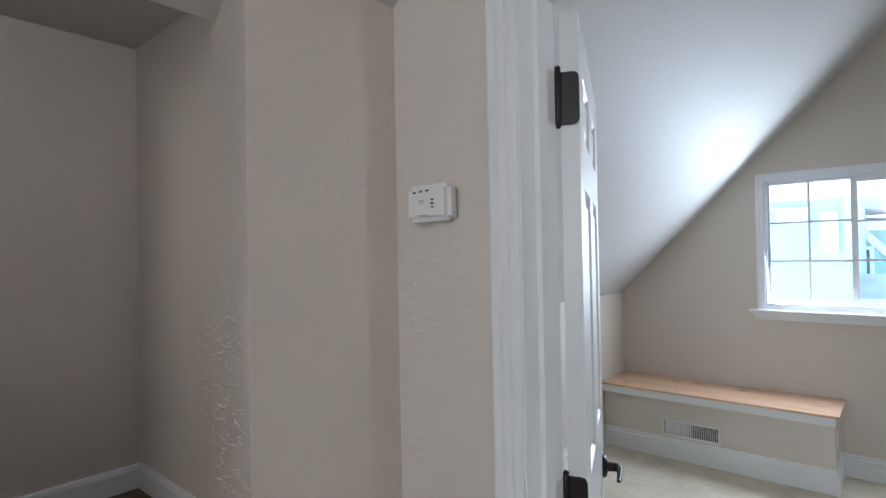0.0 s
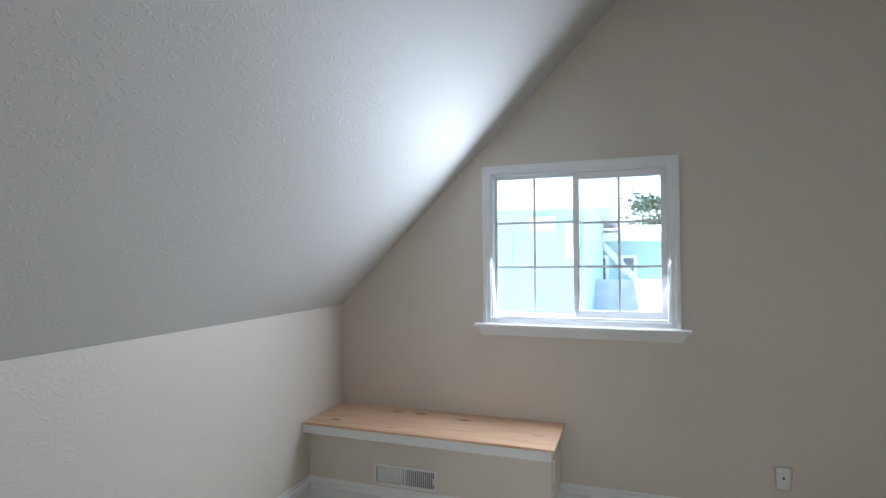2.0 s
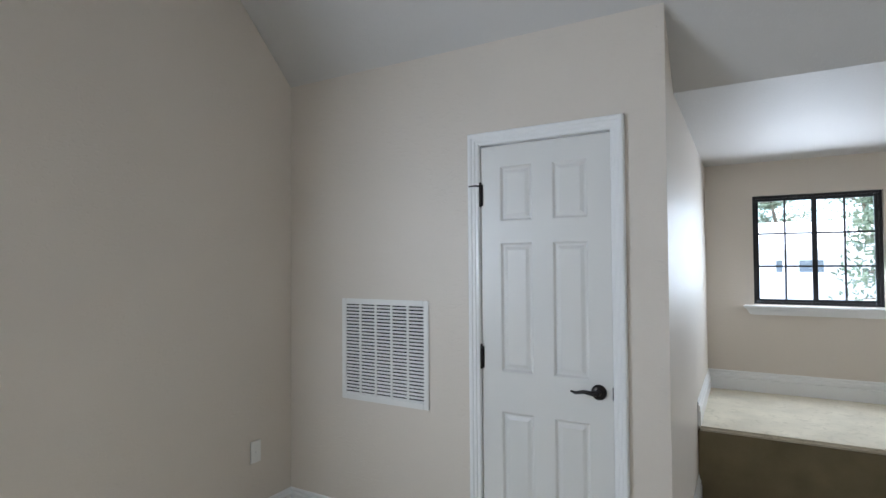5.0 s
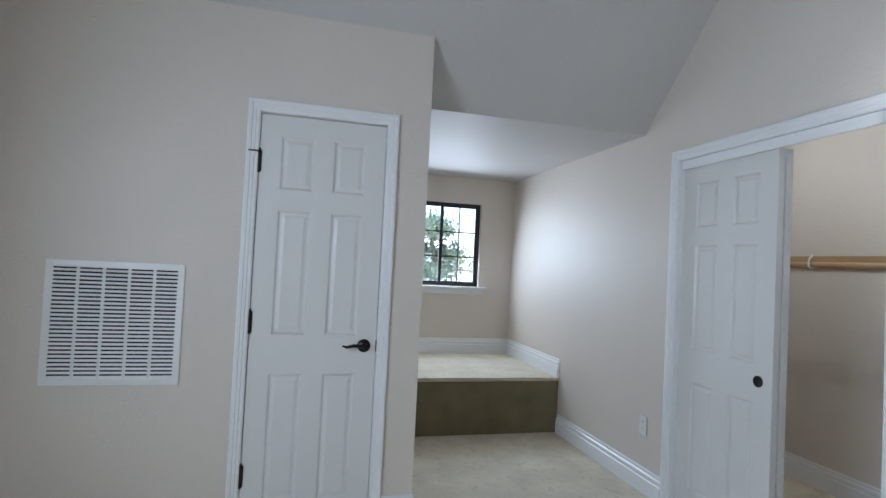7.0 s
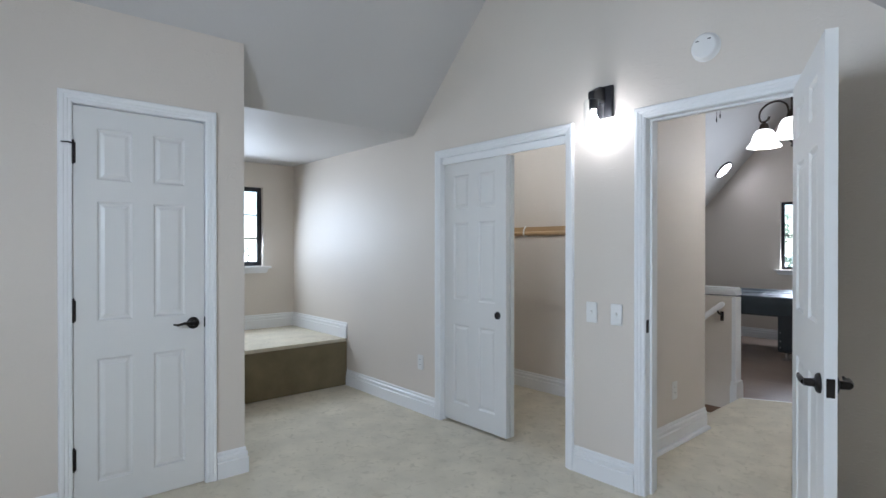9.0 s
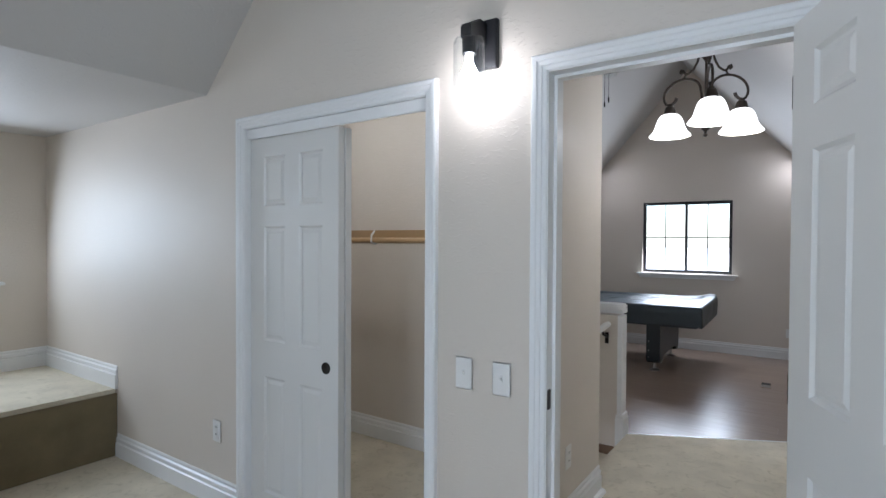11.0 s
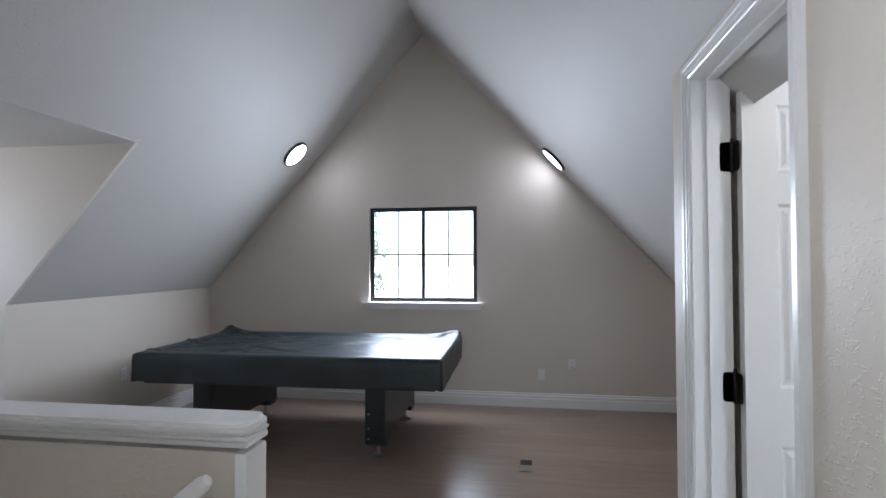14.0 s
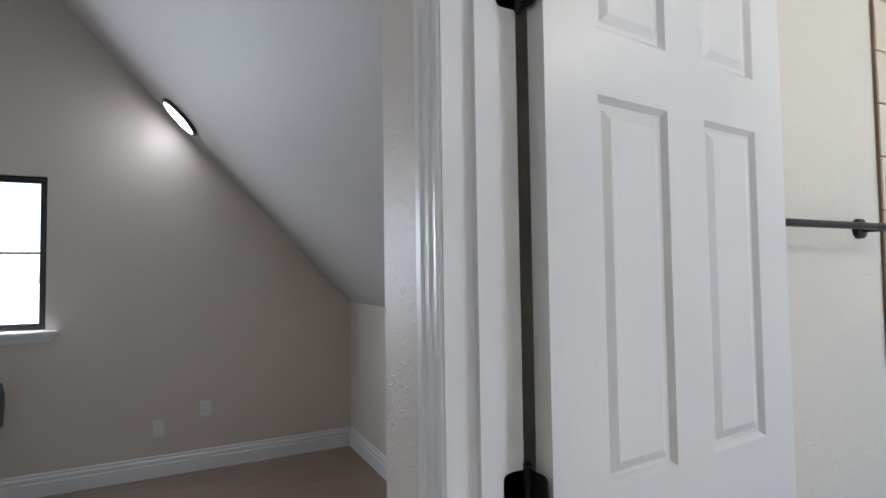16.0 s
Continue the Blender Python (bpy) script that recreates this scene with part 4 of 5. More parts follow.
def disc_light(x, y, slope, label):
    z = roof_game(x) - 0.001
    tilt = math.degrees(math.atan(slope))
    d = thing("disc_light", pose(x, y, z, 0, tilt, 0) @ pose(0, 0, 0, 180), label, "ceiling light", "disc lights on the slopes")
    bm = bmesh.new()
    lathe(bm, ((0.0, 0.0), (0.150, 0.0), (0.155, 0.004), (0.155, 0.022), (0.148, 0.026), (0.135, 0.026), (0.135, 0.018), (0, 0.018)), 40)
    part("trim_ring", bm, M_BLACK, d, "dark trim ring", 0, True)
    bm = bmesh.new()
    lathe(bm, ((0.134, 0.019), (0.134, 0.024), (0.0, 0.025)), 40)
    part("diffuser", bm, M_DISC, d, "glowing white diffuser", 0, True)
    lo = bpy.data.lights.new("disc_lamp", "AREA")
    lo.shape, lo.size, lo.energy, lo.color = "DISK", 0.26, 0.28, (1.0, 0.95, 0.97)
    ob = new("disc_lamp", lo)
    n = Vector((-math.copysign(1, x + 0.635) * abs(slope), 0, -1)).normalized()
    ob.matrix_world = look(Vector((x, y, z)) + n * 0.035, Vector((x, y, z)) + n)


disc_light(-1.89, 6.17, -1.105, "round lit disc light on the sloping ceiling")
disc_light(0.770, 6.42, 1.05, "round lit disc light on the sloping ceiling")

# chandelier
M_IRON = mat("aged_iron", (0.045, 0.035, 0.028), 0.5, 0.5, 0.3, 70, 0.35)
CX, CY, CZ = 0.372, 1.495, 2.056
ch = thing("chandelier", pose(CX, CY, CZ) @ Matrix.Scale(0.85, 4), "three-arm scrolled iron chandelier with lit bell shades", "chandelier")
bm = bmesh.new()
lathe(bm, ((0, -0.045), (0.010, -0.04), (0.014, -0.03), (0.006, -0.02), (0.012, -0.005), (0.028, 0.008), (0.012, 0.03), (0.009, 0.05), (0.008, 0.43), (0.014, 0.445), (0.030, 0.465), (0.043, 0.495), (0.044, 0.512), (0.028, 0.525), (0.032, 0.538), (0.012, 0.548), (0, 0.552)), 20)
part("stem", bm, M_IRON, ch, "turned iron stem", 0, True)
bm = bmesh.new()
tube(bm, [(0.038 * math.cos(a), 0, 0.572 + 0.026 * math.sin(a)) for a in [k * math.tau / 16 for k in range(16)]], 0.006, 8, True)
part("ring", bm, M_IRON, ch, "", 0, True)
bm = bmesh.new()
top_z = (roof_game(CX) - CZ) / 0.85
zz, k = 0.59, 0
while zz < top_z - 0.03:
    pts = [(0.010 * math.cos(a), 0, zz + 0.018 + 0.02 * math.sin(a)) for a in [j * math.tau / 10 for j in range(10)]]
    tube(bm, [(p[0], 0, p[2]) if k % 2 else (0, p[0], p[2]) for p in pts], 0.0028, 6, True)
    zz += 0.033
    k += 1
part("chain", bm, M_IRON, ch, "", 0, True)
bm = bmesh.new()
lathe(bm, ((0.0, -0.06), (0.03, -0.055), (0.06, -0.02), (0.065, 0.02), (0, 0.02)), 24, pose(0, 0, top_z))
part("canopy", bm, M_IRON, ch, "", 0, True)


RA = 0.246
for ang in (160, 285, 42):
    rot = pose(0, 0, 0, 0, 0, ang)
    bm = bmesh.new()
    low = [(0.012, 0.05), (0.016, 0.13), (0.024, 0.21)] + [(0.148 + 0.117 * math.cos(radians(a)), 0.262 + 0.095 * math.sin(radians(a))) for a in range(180, -31, -15)] + [(0.232, 0.207), (0.208, 0.208), (0.188, 0.225), (0.180, 0.245)]
    tube(bm, [rot @ Vector((x * 1.1, 0, z)) for x, z in low], [0.008] * (len(low) - 3) + [0.009, 0.010, 0.011], 10)
    up = [(0.148, 0.398), (0.158, 0.406), (0.154, 0.419), (0.141, 0.412), (0.130, 0.390), (0.112, 0.383), (0.078, 0.402), (0.052, 0.448), (0.041, 0.495), (0.050, 0.524), (0.074, 0.536), (0.094, 0.525), (0.092, 0.508), (0.078, 0.508)]
    tube(bm, [rot @ Vector((x * 1.1, 0, z)) for x, z in up], [0.010, 0.010, 0.009] + [0.0075] * (len(up) - 6) + [0.009, 0.010, 0.010], 10)
    tube(bm, [rot @ Vector((0.132, 0, 0.386)), rot @ Vector((0.152, 0, 0.356))], 0.0065, 8)
    arm = part("arm", bm, M_IRON, ch, "scrolled iron arm", 0, True)
    base = rot @ pose(RA, 0, 0)
    bm = bmesh.new()
    lathe(bm, ((0, 0.208), (0.016, 0.206), (0.018, 0.196), (0.028, 0.190), (0.036, 0.165), (0.037, 0.150), (0.045, 0.146), (0.045, 0.140), (0.0, 0.140)), 18, base)
    part("socket_cup", bm, M_IRON, arm, "pierced iron cup", 0, True)
    bm = bmesh.new()
    outer = ((0.040, 0.143), (0.058, 0.136), (0.074, 0.116), (0.086, 0.085), (0.094, 0.055), (0.106, 0.030), (0.124, 0.010), (0.130, 0.002), (0.129, -0.004))
    prof = outer + tuple((q - 0.004, z - 0.001) for q, z in outer[::-1])
    lathe(bm, prof, 36, base)
    shd = part("bell_shade", bm, M_SHADE, arm, "lit frosted glass bell shade", 0, True)
    shd.visible_shadow = False
    p = ch.matrix_world @ base @ Vector((0, 0, 0.05))
    bulb(p, 0.48, 0.05, (1.0, 0.96, 0.92))

# ceiling fan under the ridge
M_BLADE = mat("grey_brown_blade", (0.13, 0.115, 0.10), 0.4, 0, 0.1, 30, 0.15)
FX, FY, FZ = -0.39, 2.20, 2.83
fan = thing("ceiling_fan", pose(FX, FY, FZ), "dark ceiling fan with glass bowl and pull chains", "ceiling fan")
bm = bmesh.new()
lathe(bm, ((0, -0.15), (0.04, -0.15), (0.05, -0.13), (0.09, -0.03), (0.105, 0.0), (0.115, 0.03), (0.11, 0.09), (0.06, 0.13), (0.02, 0.15), (0, 0.15)), 28)
part("motor_housing", bm, M_BRONZE, fan, "", 0, True)
bm = bmesh.new()
lathe(bm, ((0.014, 0.14), (0.014, roof_game(FX) - FZ - 0.04), (0.06, roof_game(FX) - FZ - 0.06), (0.07, roof_game(FX) - FZ + 0.02)), 16)
part("down_rod", bm, M_BRONZE, fan, "", 0, True)
for k in range(5):
    rot = pose(0, 0, 0, 0, 0, -28 + 72 * k)
    bm = bmesh.new()
    prism(bm, [rot @ Vector(p) for p in ((0.09, -0.012, 0.05), (0.20, -0.035, 0.065), (0.20, 0.035, 0.075), (0.09, 0.012, 0.05))], (0, 0, 0.006))
    iron = part("blade_iron", bm, M_BRONZE, fan)
    bm = bmesh.new()
    pr = [(0.17, -0.055), (0.60, -0.075), (0.66, -0.06), (0.665, 0.03), (0.63, 0.068), (0.17, 0.055)]
    prism(bm, [rot @ Vector((x, y, 0.072 + y * 0.18)) for x, y in pr], (0, 0, 0.007))
    part("blade", bm, M_BLADE, iron, "grey-brown wooden blade")
bm = bmesh.new()
lathe(bm, ((0.102, -0.02), (0.112, -0.05), (0.10, -0.12), (0.07, -0.17), (0.069, -0.171)), 28)
gb = part("glass_bowl", bm, M_CLEAR, fan, "clear glass bowl", 0, True)
gb.visible_shadow = False
for dx, zb in ((-0.015, -0.36), (0.015, -0.33)):
    bm = bmesh.new()
    tube(bm, [(dx, 0, -0.15), (dx, 0, zb)], 0.0018, 6)
    tube(bm, [(dx, 0, zb), (dx, 0, zb - 0.01), (dx, 0, zb - 0.04)], [0.003, 0.006, 0.005], 8)
    part("pull_chain", bm, M_BRONZE, fan, "", 0, True)

# closet ceiling light
cl = thing("closet_light", pose(-1.60, 0.36, 2.42), "lit flush ceiling light with dark ring in the closet", "ceiling light")
bm = bmesh.new()
lathe(bm, ((0, 0), (0.13, 0), (0.135, -0.012), (0.125, -0.03), (0.0, -0.03)), 30)
part("ring", bm, M_BRONZE, cl, "dark bronze ring", 0, True)
bm = bmesh.new()
lathe(bm, ((0.122, -0.030), (0.118, -0.050), (0.09, -0.085), (0.05, -0.105), (0, -0.110)), 30)
gd = part("glass_dome", bm, M_SHADE, cl, "lit frosted glass dome", 0, True)
gd.visible_shadow = False
bm = bmesh.new()
lathe(bm, ((0.0, -0.105), (0.012, -0.108), (0.014, -0.118), (0.006, -0.126), (0.009, -0.136), (0, -0.145)), 14)
part("finial", bm, M_BRONZE, cl, "", 0, True)
bulb((-1.60, 0.36, 2.34), 3.0, 0.06, (1.0, 0.98, 0.93))

# ---- game room things ----
M_VINYLC = mat("black_green_vinyl_cover", (0.024, 0.034, 0.038), 0.42, 0, 0.35, 22, 0.3, 3, 0.5)
M_LAM = mat("black_laminate", (0.012, 0.016, 0.018), 0.35, 0, 0.05, 50, 0.25)
PX0, PX1, PY0, PY1 = -2.68, -0.155, 4.86, 6.26
pt = thing("pool_table", pose((PX0 + PX1) / 2, (PY0 + PY1) / 2, ZG, 0, 0, 1.0), "pool table under a creased black vinyl cover", "pool table")
HX, HY = (PX1 - PX0) / 2, (PY1 - PY0) / 2


def fold(d, w):
    """A creased ridge: sharp on top, w wide to either side."""
    return max(0.0, 1 - abs(d) / w) ** 1.3


def cover_height(x, y):
    edge = min(HX - abs(x), HY - abs(y))
    inner = min(1, max(0, (edge - 0.11) / 0.05))
    z = 0.815 - 0.022 * inner - 0.012 * max(0, 1 - edge / 0.03) ** 2
    # corner peaks at the back
    z += 0.050 * fold(math.hypot((x + HX - 0.10) * 0.8, y - HY + 0.05), 0.16)
    z += 0.030 * fold(math.hypot((x - HX + 0.10) * 0.6, y - HY + 0.06), 0.16)
    # long folds running in from the corners
    z += 0.026 * fold((y - HY + 0.08) + 0.95 * (x + HX - 0.12) * 0.55, 0.05) * (1 if x < -0.55 else 0)
    z += 0.022 * fold((y - HY + 0.10) - 0.62 * (x - HX + 0.12), 0.035) * min(1, max(0, (x + 0.10) * 3))
    z += 0.016 * fold((y + 0.10) + 0.30 * (x + 0.9), 0.04) * (1 if x < -0.1 else max(0, 1 - (x + 0.1) * 4))
    z += 0.012 * fold((y + HY - 0.16) - 0.03 * (x + HX), 0.03) * (1 if x < -0.05 else 0)
    ruck = noise.noise(Vector((x * 2.2 + y, y * 6.0 - x, 3.1))) + 0.6 * noise.noise(Vector((x * 5, y * 13 + x * 3, 7.7)))
    left = 1.0 if x < -0.2 else 0.45
    z += inner * left * (0.009 * ruck + 0.014 * (1 - abs(noise.noise(Vector((x * 3.0 - y * 2, y * 7.0 + x, 5.5))) * 2.2)) ** 3)
    return z


bm = bmesh.new()
NU, NV = 130, 80
grid = [[bm.verts.new((-HX + 2 * HX * i / NU, -HY + 2 * HY * j / NV, cover_height(-HX + 2 * HX * i / NU, -HY + 2 * HY * j / NV))) for j in range(NV + 1)] for i in range(NU + 1)]
for i in range(NU):
    for j in range(NV):
        bm.faces.new((grid[i][j], grid[i + 1][j], grid[i + 1][j + 1], grid[i][j + 1]))
rim = [grid[i][0] for i in range(NU)] + [grid[NU][j] for j in range(NV)] + [grid[NU - i][NV] for i in range(NU)] + [grid[0][NV - j] for j in range(NV)]
last = rim
for k in range(1, 9):
    f = k / 8
    ring = []
    for q, v in enumerate(rim):
        x, y = v.co.x, v.co.y
        s = q / len(rim) * 40
        puff = 0.010 * min(1, f * 4) + 0.007 * noise.noise(Vector((s * 0.7, f * 1.5, 0))) + 0.003 * noise.noise(Vector((s * 2.5, f * 5, 4)))
        nx = (1 if x > HX - 0.02 else -1 if x < -HX + 0.02 else 0)
        ny = (1 if y > HY - 0.02 else -1 if y < -HY + 0.02 else 0)
        hem = 0.585 + 0.012 * noise.noise(Vector((s * 0.5, 9, 0))) - (0.008 if nx and ny else 0) + 0.006 * math.cos(s * 0.6)
        ring.append(bm.verts.new((x + nx * puff * (0.6 if nx and ny else 1), y + ny * puff * (0.6 if nx and ny else 1), v.co.z + (hem - v.co.z) * f)))
    for q in range(len(rim)):
        bm.faces.new((last[q], last[(q + 1) % len(rim)], ring[(q + 1) % len(rim)], ring[q]))
    last = ring
cov = part("cover", bm, M_VINYLC, pt, "creased black vinyl cover")
cov.data.polygons.foreach_set("use_smooth", [True] * len(cov.data.polygons))
bm = bmesh.new()
box(bm, -HX + 0.05, HX - 0.05, -HY + 0.05, HY - 0.05, 0.56, 0.74)
part("table_body", bm, M_LAM, pt, "black table frame", 0.01)
for x in (-0.72, 0.725):
    bm = bmesh.new()
    y0, y1 = -0.60, 0.60
    pts = [(y0, 0.57), (y1, 0.57), (y1, 0.13), (y1 - 0.05, 0.10), (y1 - 0.15, 0.10), (y1 - 0.19, 0.15), (y1 - 0.24, 0.165), (y0 + 0.24, 0.165), (y0 + 0.19, 0.15), (y0 + 0.15, 0.10), (y0 + 0.05, 0.10), (y0, 0.13)]
    prism(bm, [(x - 0.08, y, z) for y, z in pts], (0.16, 0, 0))
    leg = part("pedestal_leg", bm, M_LAM, pt, "black laminate pedestal leg", 0.006)
    for y in (y0 + 0.10, y1 - 0.10):
        bm = bmesh.new()
        lathe(bm, ((0, 0.0), (0.062, 0.0), (0.062, 0.006), (0.045, 0.018), (0.018, 0.024), (0.016, 0.10), (0, 0.10)), 20, pose(x, y, 0.001))
        part("leveller_foot", bm, M_STEEL, leg, "steel levelling foot", 0, True)
    for z in (0.17, 0.25, 0.36):
        bm = bmesh.new()
        lathe(bm, ((0.008, 0), (0.008, 0.002), (0, 0.004)), 10, pose(x - 0.05, y0, z, 90))
        part("bolt", bm, M_STEEL, leg, "small steel bolt head")

fr_ = thing("floor_register", pose(0.42, 4.93, ZG + 0.0015), "small metal floor register in the wood floor", "vent")
bm = bmesh.new()
box(bm, 0.0, 0.11, 0.0, 0.24, 0, 0.004)
part("plate", bm, mat("tan_register_paint", (0.25, 0.19, 0.14), 0.35, 0.3, 0.05), fr_, "", 0.002)
# dark plate laid on top, painting the shade of the open half
bm = bmesh.new()
box(bm, 0.012, 0.098, 0.125, 0.225, 0.004, 0.005)
part("opening", bm, M_HOLE_SHADE, fr_, "near-black plate for the shade in the register")
for k in range(4):
    bm = bmesh.new()
    box(bm, 0.014, 0.096, 0.02 + 0.025 * k, 0.032 + 0.025 * k, 0.004, 0.0058)
    part("louvre", bm, M_STEEL, fr_)

# ---- bathroom things ----
tb = thing("towel_bar", pose(2.09, YE - T - 0.012, 1.446), "dark metal towel bar on the bathroom wall", "towel bar")
bm = bmesh.new()
tube(bm, [(-0.30, -0.065, 0), (0.34, -0.065, 0)], 0.009, 12)
part("bar", bm, M_BRONZE, tb, "", 0, True)
for x in (-0.27, 0.27):
    bm = bmesh.new()
    lathe(bm, ((0, 0.08), (0.011, 0.078), (0.011, 0.015), (0.026, 0.012), (0.028, 0.0), (0, 0)), 18, pose(x, 0, 0, 90))
    part("post", bm, M_BRONZE, tb, "", 0, True)
tiles = thing("tiled_wall", pose(2.475, YE - T - 0.0135, 0), "cream tiled wall of the shower", "tile wall", kind="structure")
bm = bmesh.new()
box(bm, 0, 0.8, -0.006, 0, 0.0, 2.3)
part("grout", bm, M_SUB, tiles, "brown grout bed")
bm = bmesh.new()
box(bm, 0, 0.196, -0.012, -0.006, 0, 0.146)
bmesh.ops.bevel(bm, geom=bm.edges[:], offset=0.0015, segments=1, affect="EDGES")
me = bpy.data.meshes.new("tile")
bm.to_mesh(me)
bm.free()
me.materials.append(M_TILE)
for i in range(4):
    for j in range(15):
        o = new("tile", me)
        o.parent, o.location = tiles, (0.001 + i * 0.2, 0, 0.002 + j * 0.15)

# ---- outdoors ----
# ground colour is paled to imitate overexposure; its real surface is unknown
M_GROUND = mat("washed_out_ground", (0.62, 0.60, 0.57), 0.9, 0, 0.1, 6, 0.3, 0.4)
M_SIDING = mat("pale_teal_siding", (0.42, 0.60, 0.59), 0.6, 0, 0.05, 8, 0.06, 0.6)
# grey of the shingles is lightened to imitate overexposed roofs
M_SHINGLE = mat("washed_out_grey_shingles", (0.62, 0.615, 0.60), 0.85, 0, 0.5, 30, 0.2, 2)
M_BARK = mat("bark", (0.13, 0.10, 0.07), 0.9, 0, 0.8, 12, 0.3)
M_LEAF = mat("foliage", (0.12, 0.155, 0.095), 0.7, 0, 0, 9, 0.4, 1.0)
M_PANE = mat("dark_house_pane", (0.16, 0.19, 0.21), 0.08, 0, 0, 5, 0.2)
# near-white imitates overexposure on the far house and the outbuilding
M_PALED_WALL = mat("washed_out_house_wall", (0.70, 0.69, 0.66), 0.8, 0, 0.1, 20, 0.06, 0.7)
GZ = -3.2
slab("ground", [(-400, -400, GZ), (400, -400, GZ), (400, 400, GZ), (-400, 400, GZ)], (0, 0, -0.2), M_GROUND, "ground between the houses, paled so that it washes out white", "ground")


def house(name, m, w, d, eave, rise, label, windows=(), diag=None, siding=None):
    """A gabled house; local front at y = 0 facing +y, ridge along x, eaves at eave above the ground."""
    hs = thing(name, m, label, "house")
    bm = bmesh.new()
    prism(bm, [(0, 0, 0), (0, -d, 0), (0, -d, eave), (0, -d / 2, eave + rise), (0, 0, eave)], (w, 0, 0))
    siding = siding or M_SIDING
    wl_ = part("wall", bm, siding, hs, "pale board siding")
    n = int(w / 0.61)
    for k in range(n + 1):
        bm = bmesh.new()
        box(bm, min(w - 0.03, k * 0.61), min(w, k * 0.61 + 0.03), 0, 0.012, 0, eave - 0.2)
        part("batten", bm, siding, wl_)
    for s in (0, 1):
        bm = bmesh.new()
        y0 = 0.45 if s == 0 else -d - 0.45
        z0 = eave - 0.45 * rise / (d / 2)
        prism(bm, [(-0.4, y0, z0), (w + 0.4, y0, z0), (w + 0.4, -d / 2, eave + rise), (-0.4, -d / 2, eave + rise)], (0, 0, 0.14))
        rf = part("roof", bm, M_SHINGLE, hs, "pale shingled roof slope")
    bm = bmesh.new()
    box(bm, -0.4, w + 0.4, 0.45, 0.48, eave - 0.45 * rise / (d / 2) - 0.06, eave - 0.45 * rise / (d / 2) + 0.16)
    part("fascia", bm, M_TRIM, hs, "white fascia board")
    for x0, x1, z0, z1 in windows:
        bm = bmesh.new()
        rect_frame(bm, x0, x1, z0, z1, (0.09,) * 4, 0, 0.05)
        wi = part("window", bm, M_TRIM, hs, "white framed window")
        bm = bmesh.new()
        box(bm, x0 + 0.08, x1 - 0.08, 0.002, 0.02, z0 + 0.08, z1 - 0.08)
        part("pane", bm, M_PANE, wi)
    if diag:
        bm = bmesh.new()
        (xa, za), (xb, zb) = diag
        prism(bm, [(xa - 0.12, 0.02, za), (xa + 0.12, 0.02, za), (xb + 0.12, 0.02, zb), (xb - 0.12, 0.02, zb)], (0, 0.06, 0))
        part("diagonal_board", bm, M_TRIM, hs, "white diagonal trim board")
    return hs


def tree(name, m, height, spread, seed, label):
    rnd = random.Random(seed)
    t = thing(name, m, label, "tree")
    bm = bmesh.new()
    bend = [Vector((0.25 * math.sin(k * 0.7 + seed), 0.25 * math.cos(k * 0.9 + seed), height * k / 8)) for k in range(9)]
    tube(bm, bend, [0.22 * (1 - 0.11 * k) + 0.02 for k in range(9)], 10)
    tips = []
    for k in range(26):
        h = rnd.uniform(0.35, 0.98)
        b = bend[min(8, int(h * 8))]
        a = rnd.uniform(0, math.tau)
        ln = spread * (1.15 - h) * rnd.uniform(0.6, 1.1) + 0.3
        e = b + Vector((math.cos(a) * ln, math.sin(a) * ln, rnd.uniform(-0.1, 0.5) * ln))
        mid = (b + e) / 2 + Vector((0, 0, 0.12 * ln))
        tube(bm, [b, mid, e], [0.06, 0.035, 0.012], 6)
        tips += [(b * 0.6 + e * 0.4, ln * 0.3), (mid, ln * 0.35), (e, ln * 0.3)]
    part("trunk", bm, M_BARK, t, "brown trunk with limbs", 0, True)
    v, f = [], []
    for c, r in tips:
        for _ in range(42):
            p = c + Vector((rnd.gauss(0, 1), rnd.gauss(0, 1), rnd.gauss(0, 0.7))) * max(0.22, r * 0.7)
            u = Vector((rnd.gauss(0, 1), rnd.gauss(0, 1), rnd.gauss(0, 1))).normalized() * rnd.uniform(0.07, 0.14)
            w_ = u.orthogonal().normalized() * rnd.uniform(0.03, 0.06)
            i = len(v)
            v += [p - u, p + w_, p + u, p - w_]
            f.append((i, i + 1, i + 2, i + 3))
    me_ = bpy.data.meshes.new("crown")
    me_.from_pydata(v, [], f)
    me_.materials.append(M_LEAF)
    c = new("crown", me_)
    c.parent = t
    c["label"] = "loose crown of small leaves"
    return t


# through the bedroom window
house("neighbour_house", pose(1.05, -9.6, GZ), 9.0, 7.0, 5.60, 0.25, "pale teal two-storey house close by", ((5.2, 6.2, 0.9, 2.1),))
house("neighbour_house", pose(-0.57, -16.0, GZ), 3.4, 6.0, 5.25, 0.35, "pale teal house with white diagonal trim", ((1.47, 1.79, 3.93, 4.76), (0.72, 1.17, 4.20, 4.76)), ((0.22, 3.48), (1.75, 5.2)))
house("garage", pose(-9.5, -10.2, GZ), 10.5, 6.0, 2.6, 1.45, "low pale outbuilding with a shingled roof", (), None, M_PALED_WALL)
tree("tree", pose(-1.2, -24.5, GZ), 7.8, 2.8, 3, "thin-leaved tree behind the neighbouring house")
tree("tree", pose(-3.4, -21.5, GZ), 7.0, 2.6, 8, "thin-leaved tree behind the outbuilding")
vt = thing("wall_vent", pose(1.50, -9.598, 1.98), "white louvred gable vent on the teal house", "vent")
for k in range(5):
    bm = bmesh.new()
    box(bm, 0, 0.46, 0, 0.05, 0.05 * k, 0.05 * k + 0.038)
    part("slat", bm, M_TRIM, vt)
ub = thing("utility_box", pose(1.12, -9.598, 1.50), "white utility box on the teal house", "utility box")
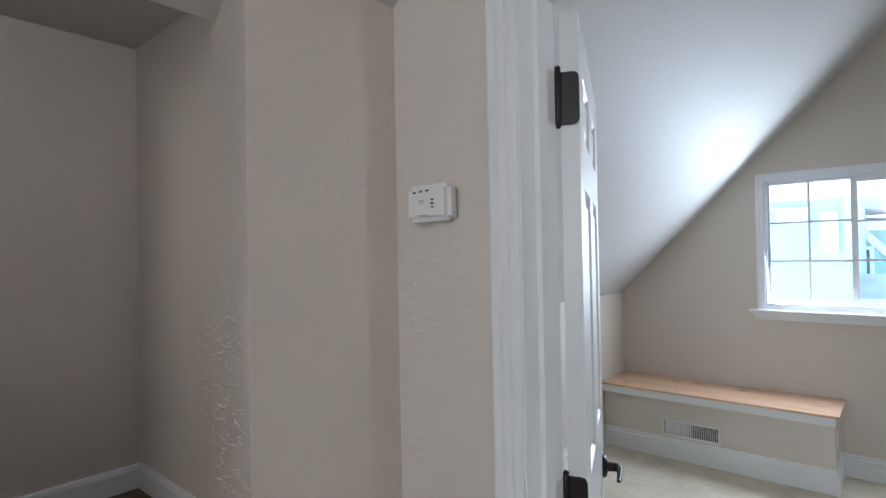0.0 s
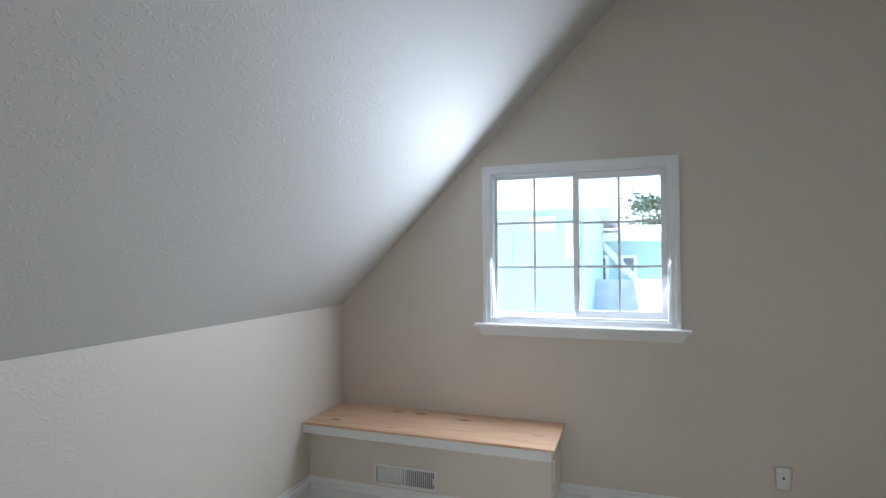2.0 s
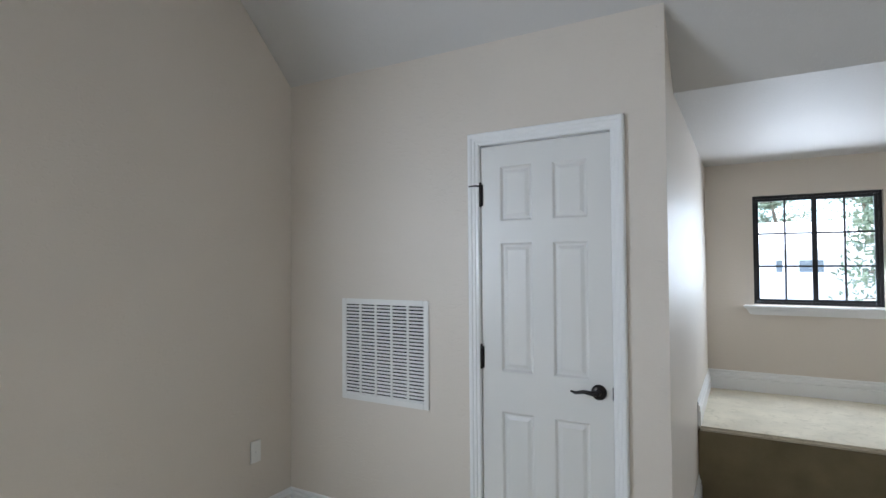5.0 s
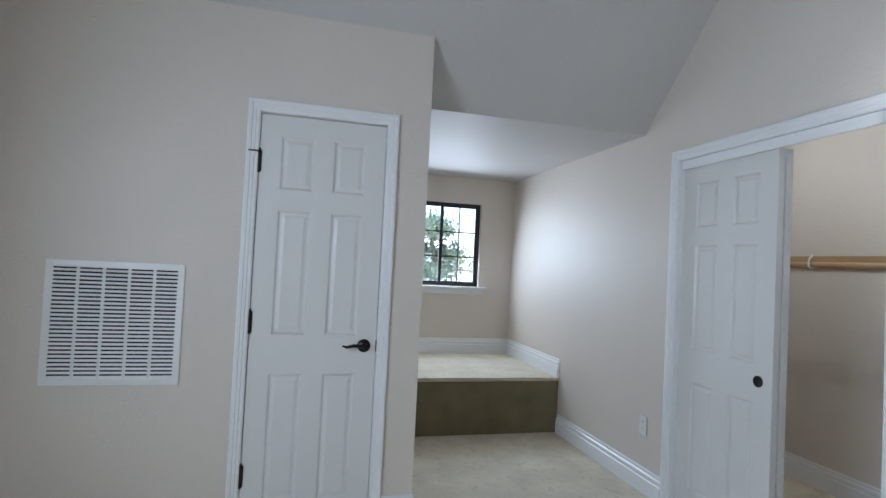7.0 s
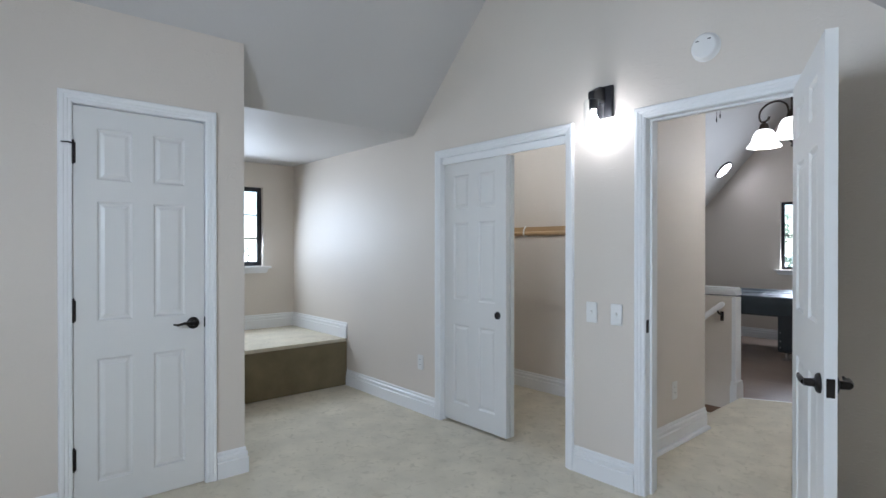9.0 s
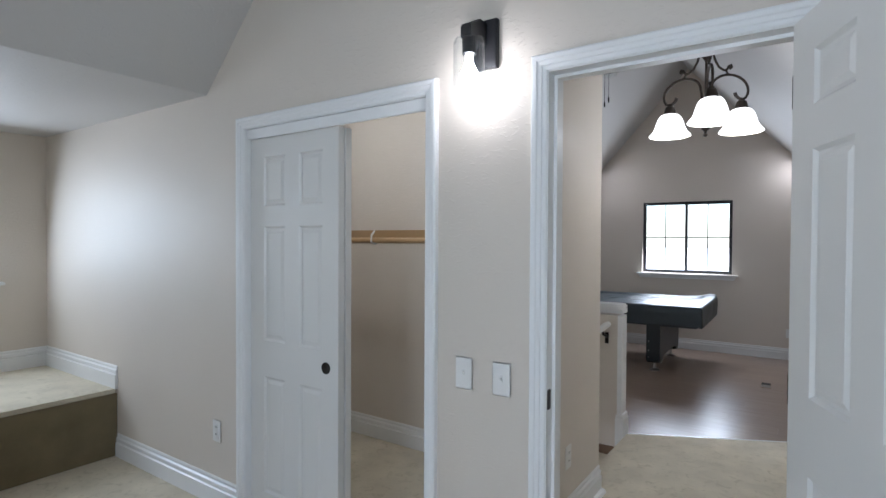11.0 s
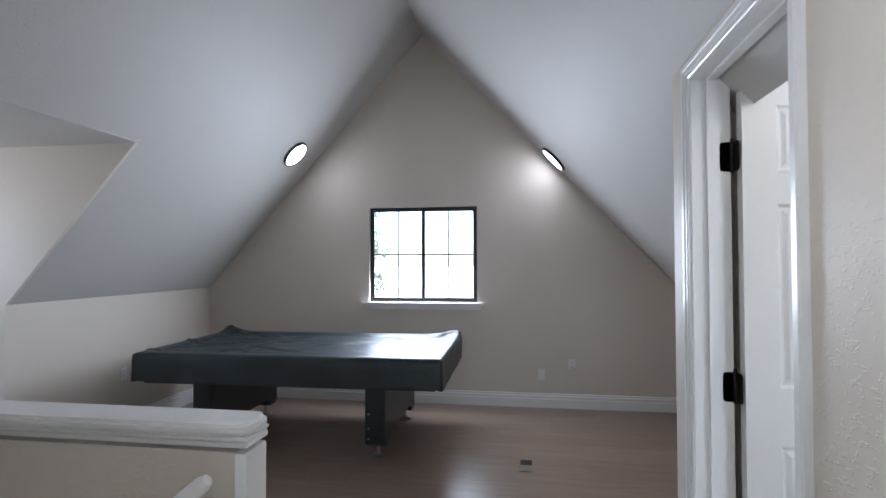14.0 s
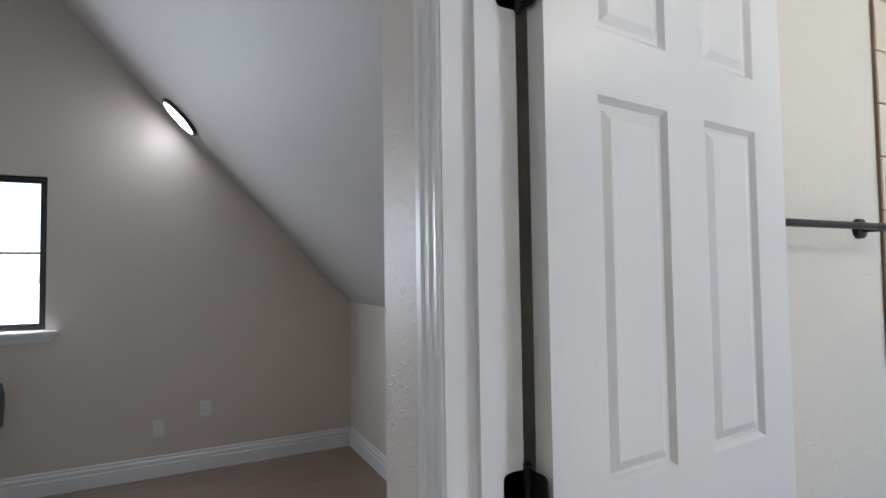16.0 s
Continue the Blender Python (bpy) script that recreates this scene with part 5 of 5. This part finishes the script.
bm = bmesh.new()
box(bm, 0, 0.22, 0, 0.12, 0, 0.62)
part("box", bm, M_TRIM, ub, "", 0.01)
# through the alcove window
house("neighbour_house", pose(-22, 4.5, GZ, 0, 0, -90), 9.0, 7.0, 5.2, 0.9, "pale house across the street", ((4.42, 4.80, 4.15, 4.75), (3.2, 4.1, 4.15, 4.75)), None, M_PALED_WALL)
tree("tree", pose(-18.5, 2.6, GZ), 6.6, 2.4, 15, "leafy tree on the far side of the street")
tree("tree", pose(-31, 0.2, GZ), 8.5, 3.0, 21, "leafy tree behind the far house")
tree("tree", pose(-29, 3.5, GZ), 8.2, 3.0, 27, "leafy tree behind the far house")
# through the game room window
tree("tree", pose(-5.7, 20.0, GZ), 7.4, 1.8, 33, "thin-leaved tree in the yard")

# ---- plank floor of the game room ----
M_PLANK = wood("brown_floor_plank", (0.285, 0.213, 0.162), (0.225, 0.163, 0.122), "x", False)
pb = M_PLANK.node_tree.nodes["Principled BSDF"]
pb.inputs["Roughness"].default_value = 0.30
pn, pl = M_PLANK.node_tree.nodes, M_PLANK.node_tree.links
oi, hs_ = pn.new("ShaderNodeObjectInfo"), pn.new("ShaderNodeHueSaturation")
mr = pn.new("ShaderNodeMapRange")
mr.inputs[3].default_value, mr.inputs[4].default_value = 0.93, 1.06
pl.new(oi.outputs["Random"], mr.inputs[0])
src = pb.inputs["Base Color"].links[0].from_socket
pl.new(src, hs_.inputs["Color"])
pl.new(mr.outputs[0], hs_.inputs["Value"])
pl.new(hs_.outputs[0], pb.inputs["Base Color"])
floor_ob = bpy.data.objects["floor_game_room"]
PWID, PLEN = 0.165, 1.22
cache = {}


def plank(x0, x1, y0, y1):
    cut = None
    if y0 < 3.10 and x1 > -0.27:
        cut = True
    key = (round(x1 - x0, 3), round(y1 - y0, 3)) if not cut else None
    g = 0.0006
    if key in cache:
        me_ = cache[key]
    else:
        bm_ = bmesh.new()
        if cut:
            # follow the carpet edge that runs askew across the landing
            line = lambda x: 2.39 + max(0.0, min(1.35, x + 0.27)) * (0.68 / 1.35)
            lo0, lo1 = max(y0, line(x0)), max(y0, line(x1))
            if lo0 >= y1 and lo1 >= y1:
                bm_.free()
                return
            pts = [(0, lo0 - y0), (x1 - x0, lo1 - y0), (x1 - x0, y1 - y0), (0, y1 - y0)]
            if lo1 >= y1:
                xe = x0 + (x1 - x0) * (y1 - lo0) / (lo1 - lo0)
                pts = [(0, lo0 - y0), (xe - x0, y1 - y0), (0, y1 - y0)]
            prism(bm_, [(px, py, -0.012) for px, py in pts], (0, 0, 0.0125))
        else:
            vs = box(bm_, g, x1 - x0 - g, g, y1 - y0 - g, -0.012, 0.0005)
        bmesh.ops.recalc_face_normals(bm_, faces=bm_.faces)
        me_ = bpy.data.meshes.new("plank")
        bm_.to_mesh(me_)
        bm_.free()
        me_.materials.append(M_PLANK)
        if key:
            cache[key] = me_
    o_ = new("plank", me_)
    o_.parent, o_.location = floor_ob, (x0, y0, ZG)


row, y = 0, 2.42
while y < YN - 0.001:
    y1 = min(YN, y + PWID)
    x = GX0 - (0.31 * row % 1.0) * PLEN
    while x < GX1:
        a, b = max(GX0, x), min(GX1, x + PLEN)
        if y < YE and b > XH1:
            b = min(b, XH1) if y1 <= YE + 0.02 else b
        if b - a > 0.02:
            plank(a, b, y, y1)
        x += PLEN
    y = y1
    row += 1
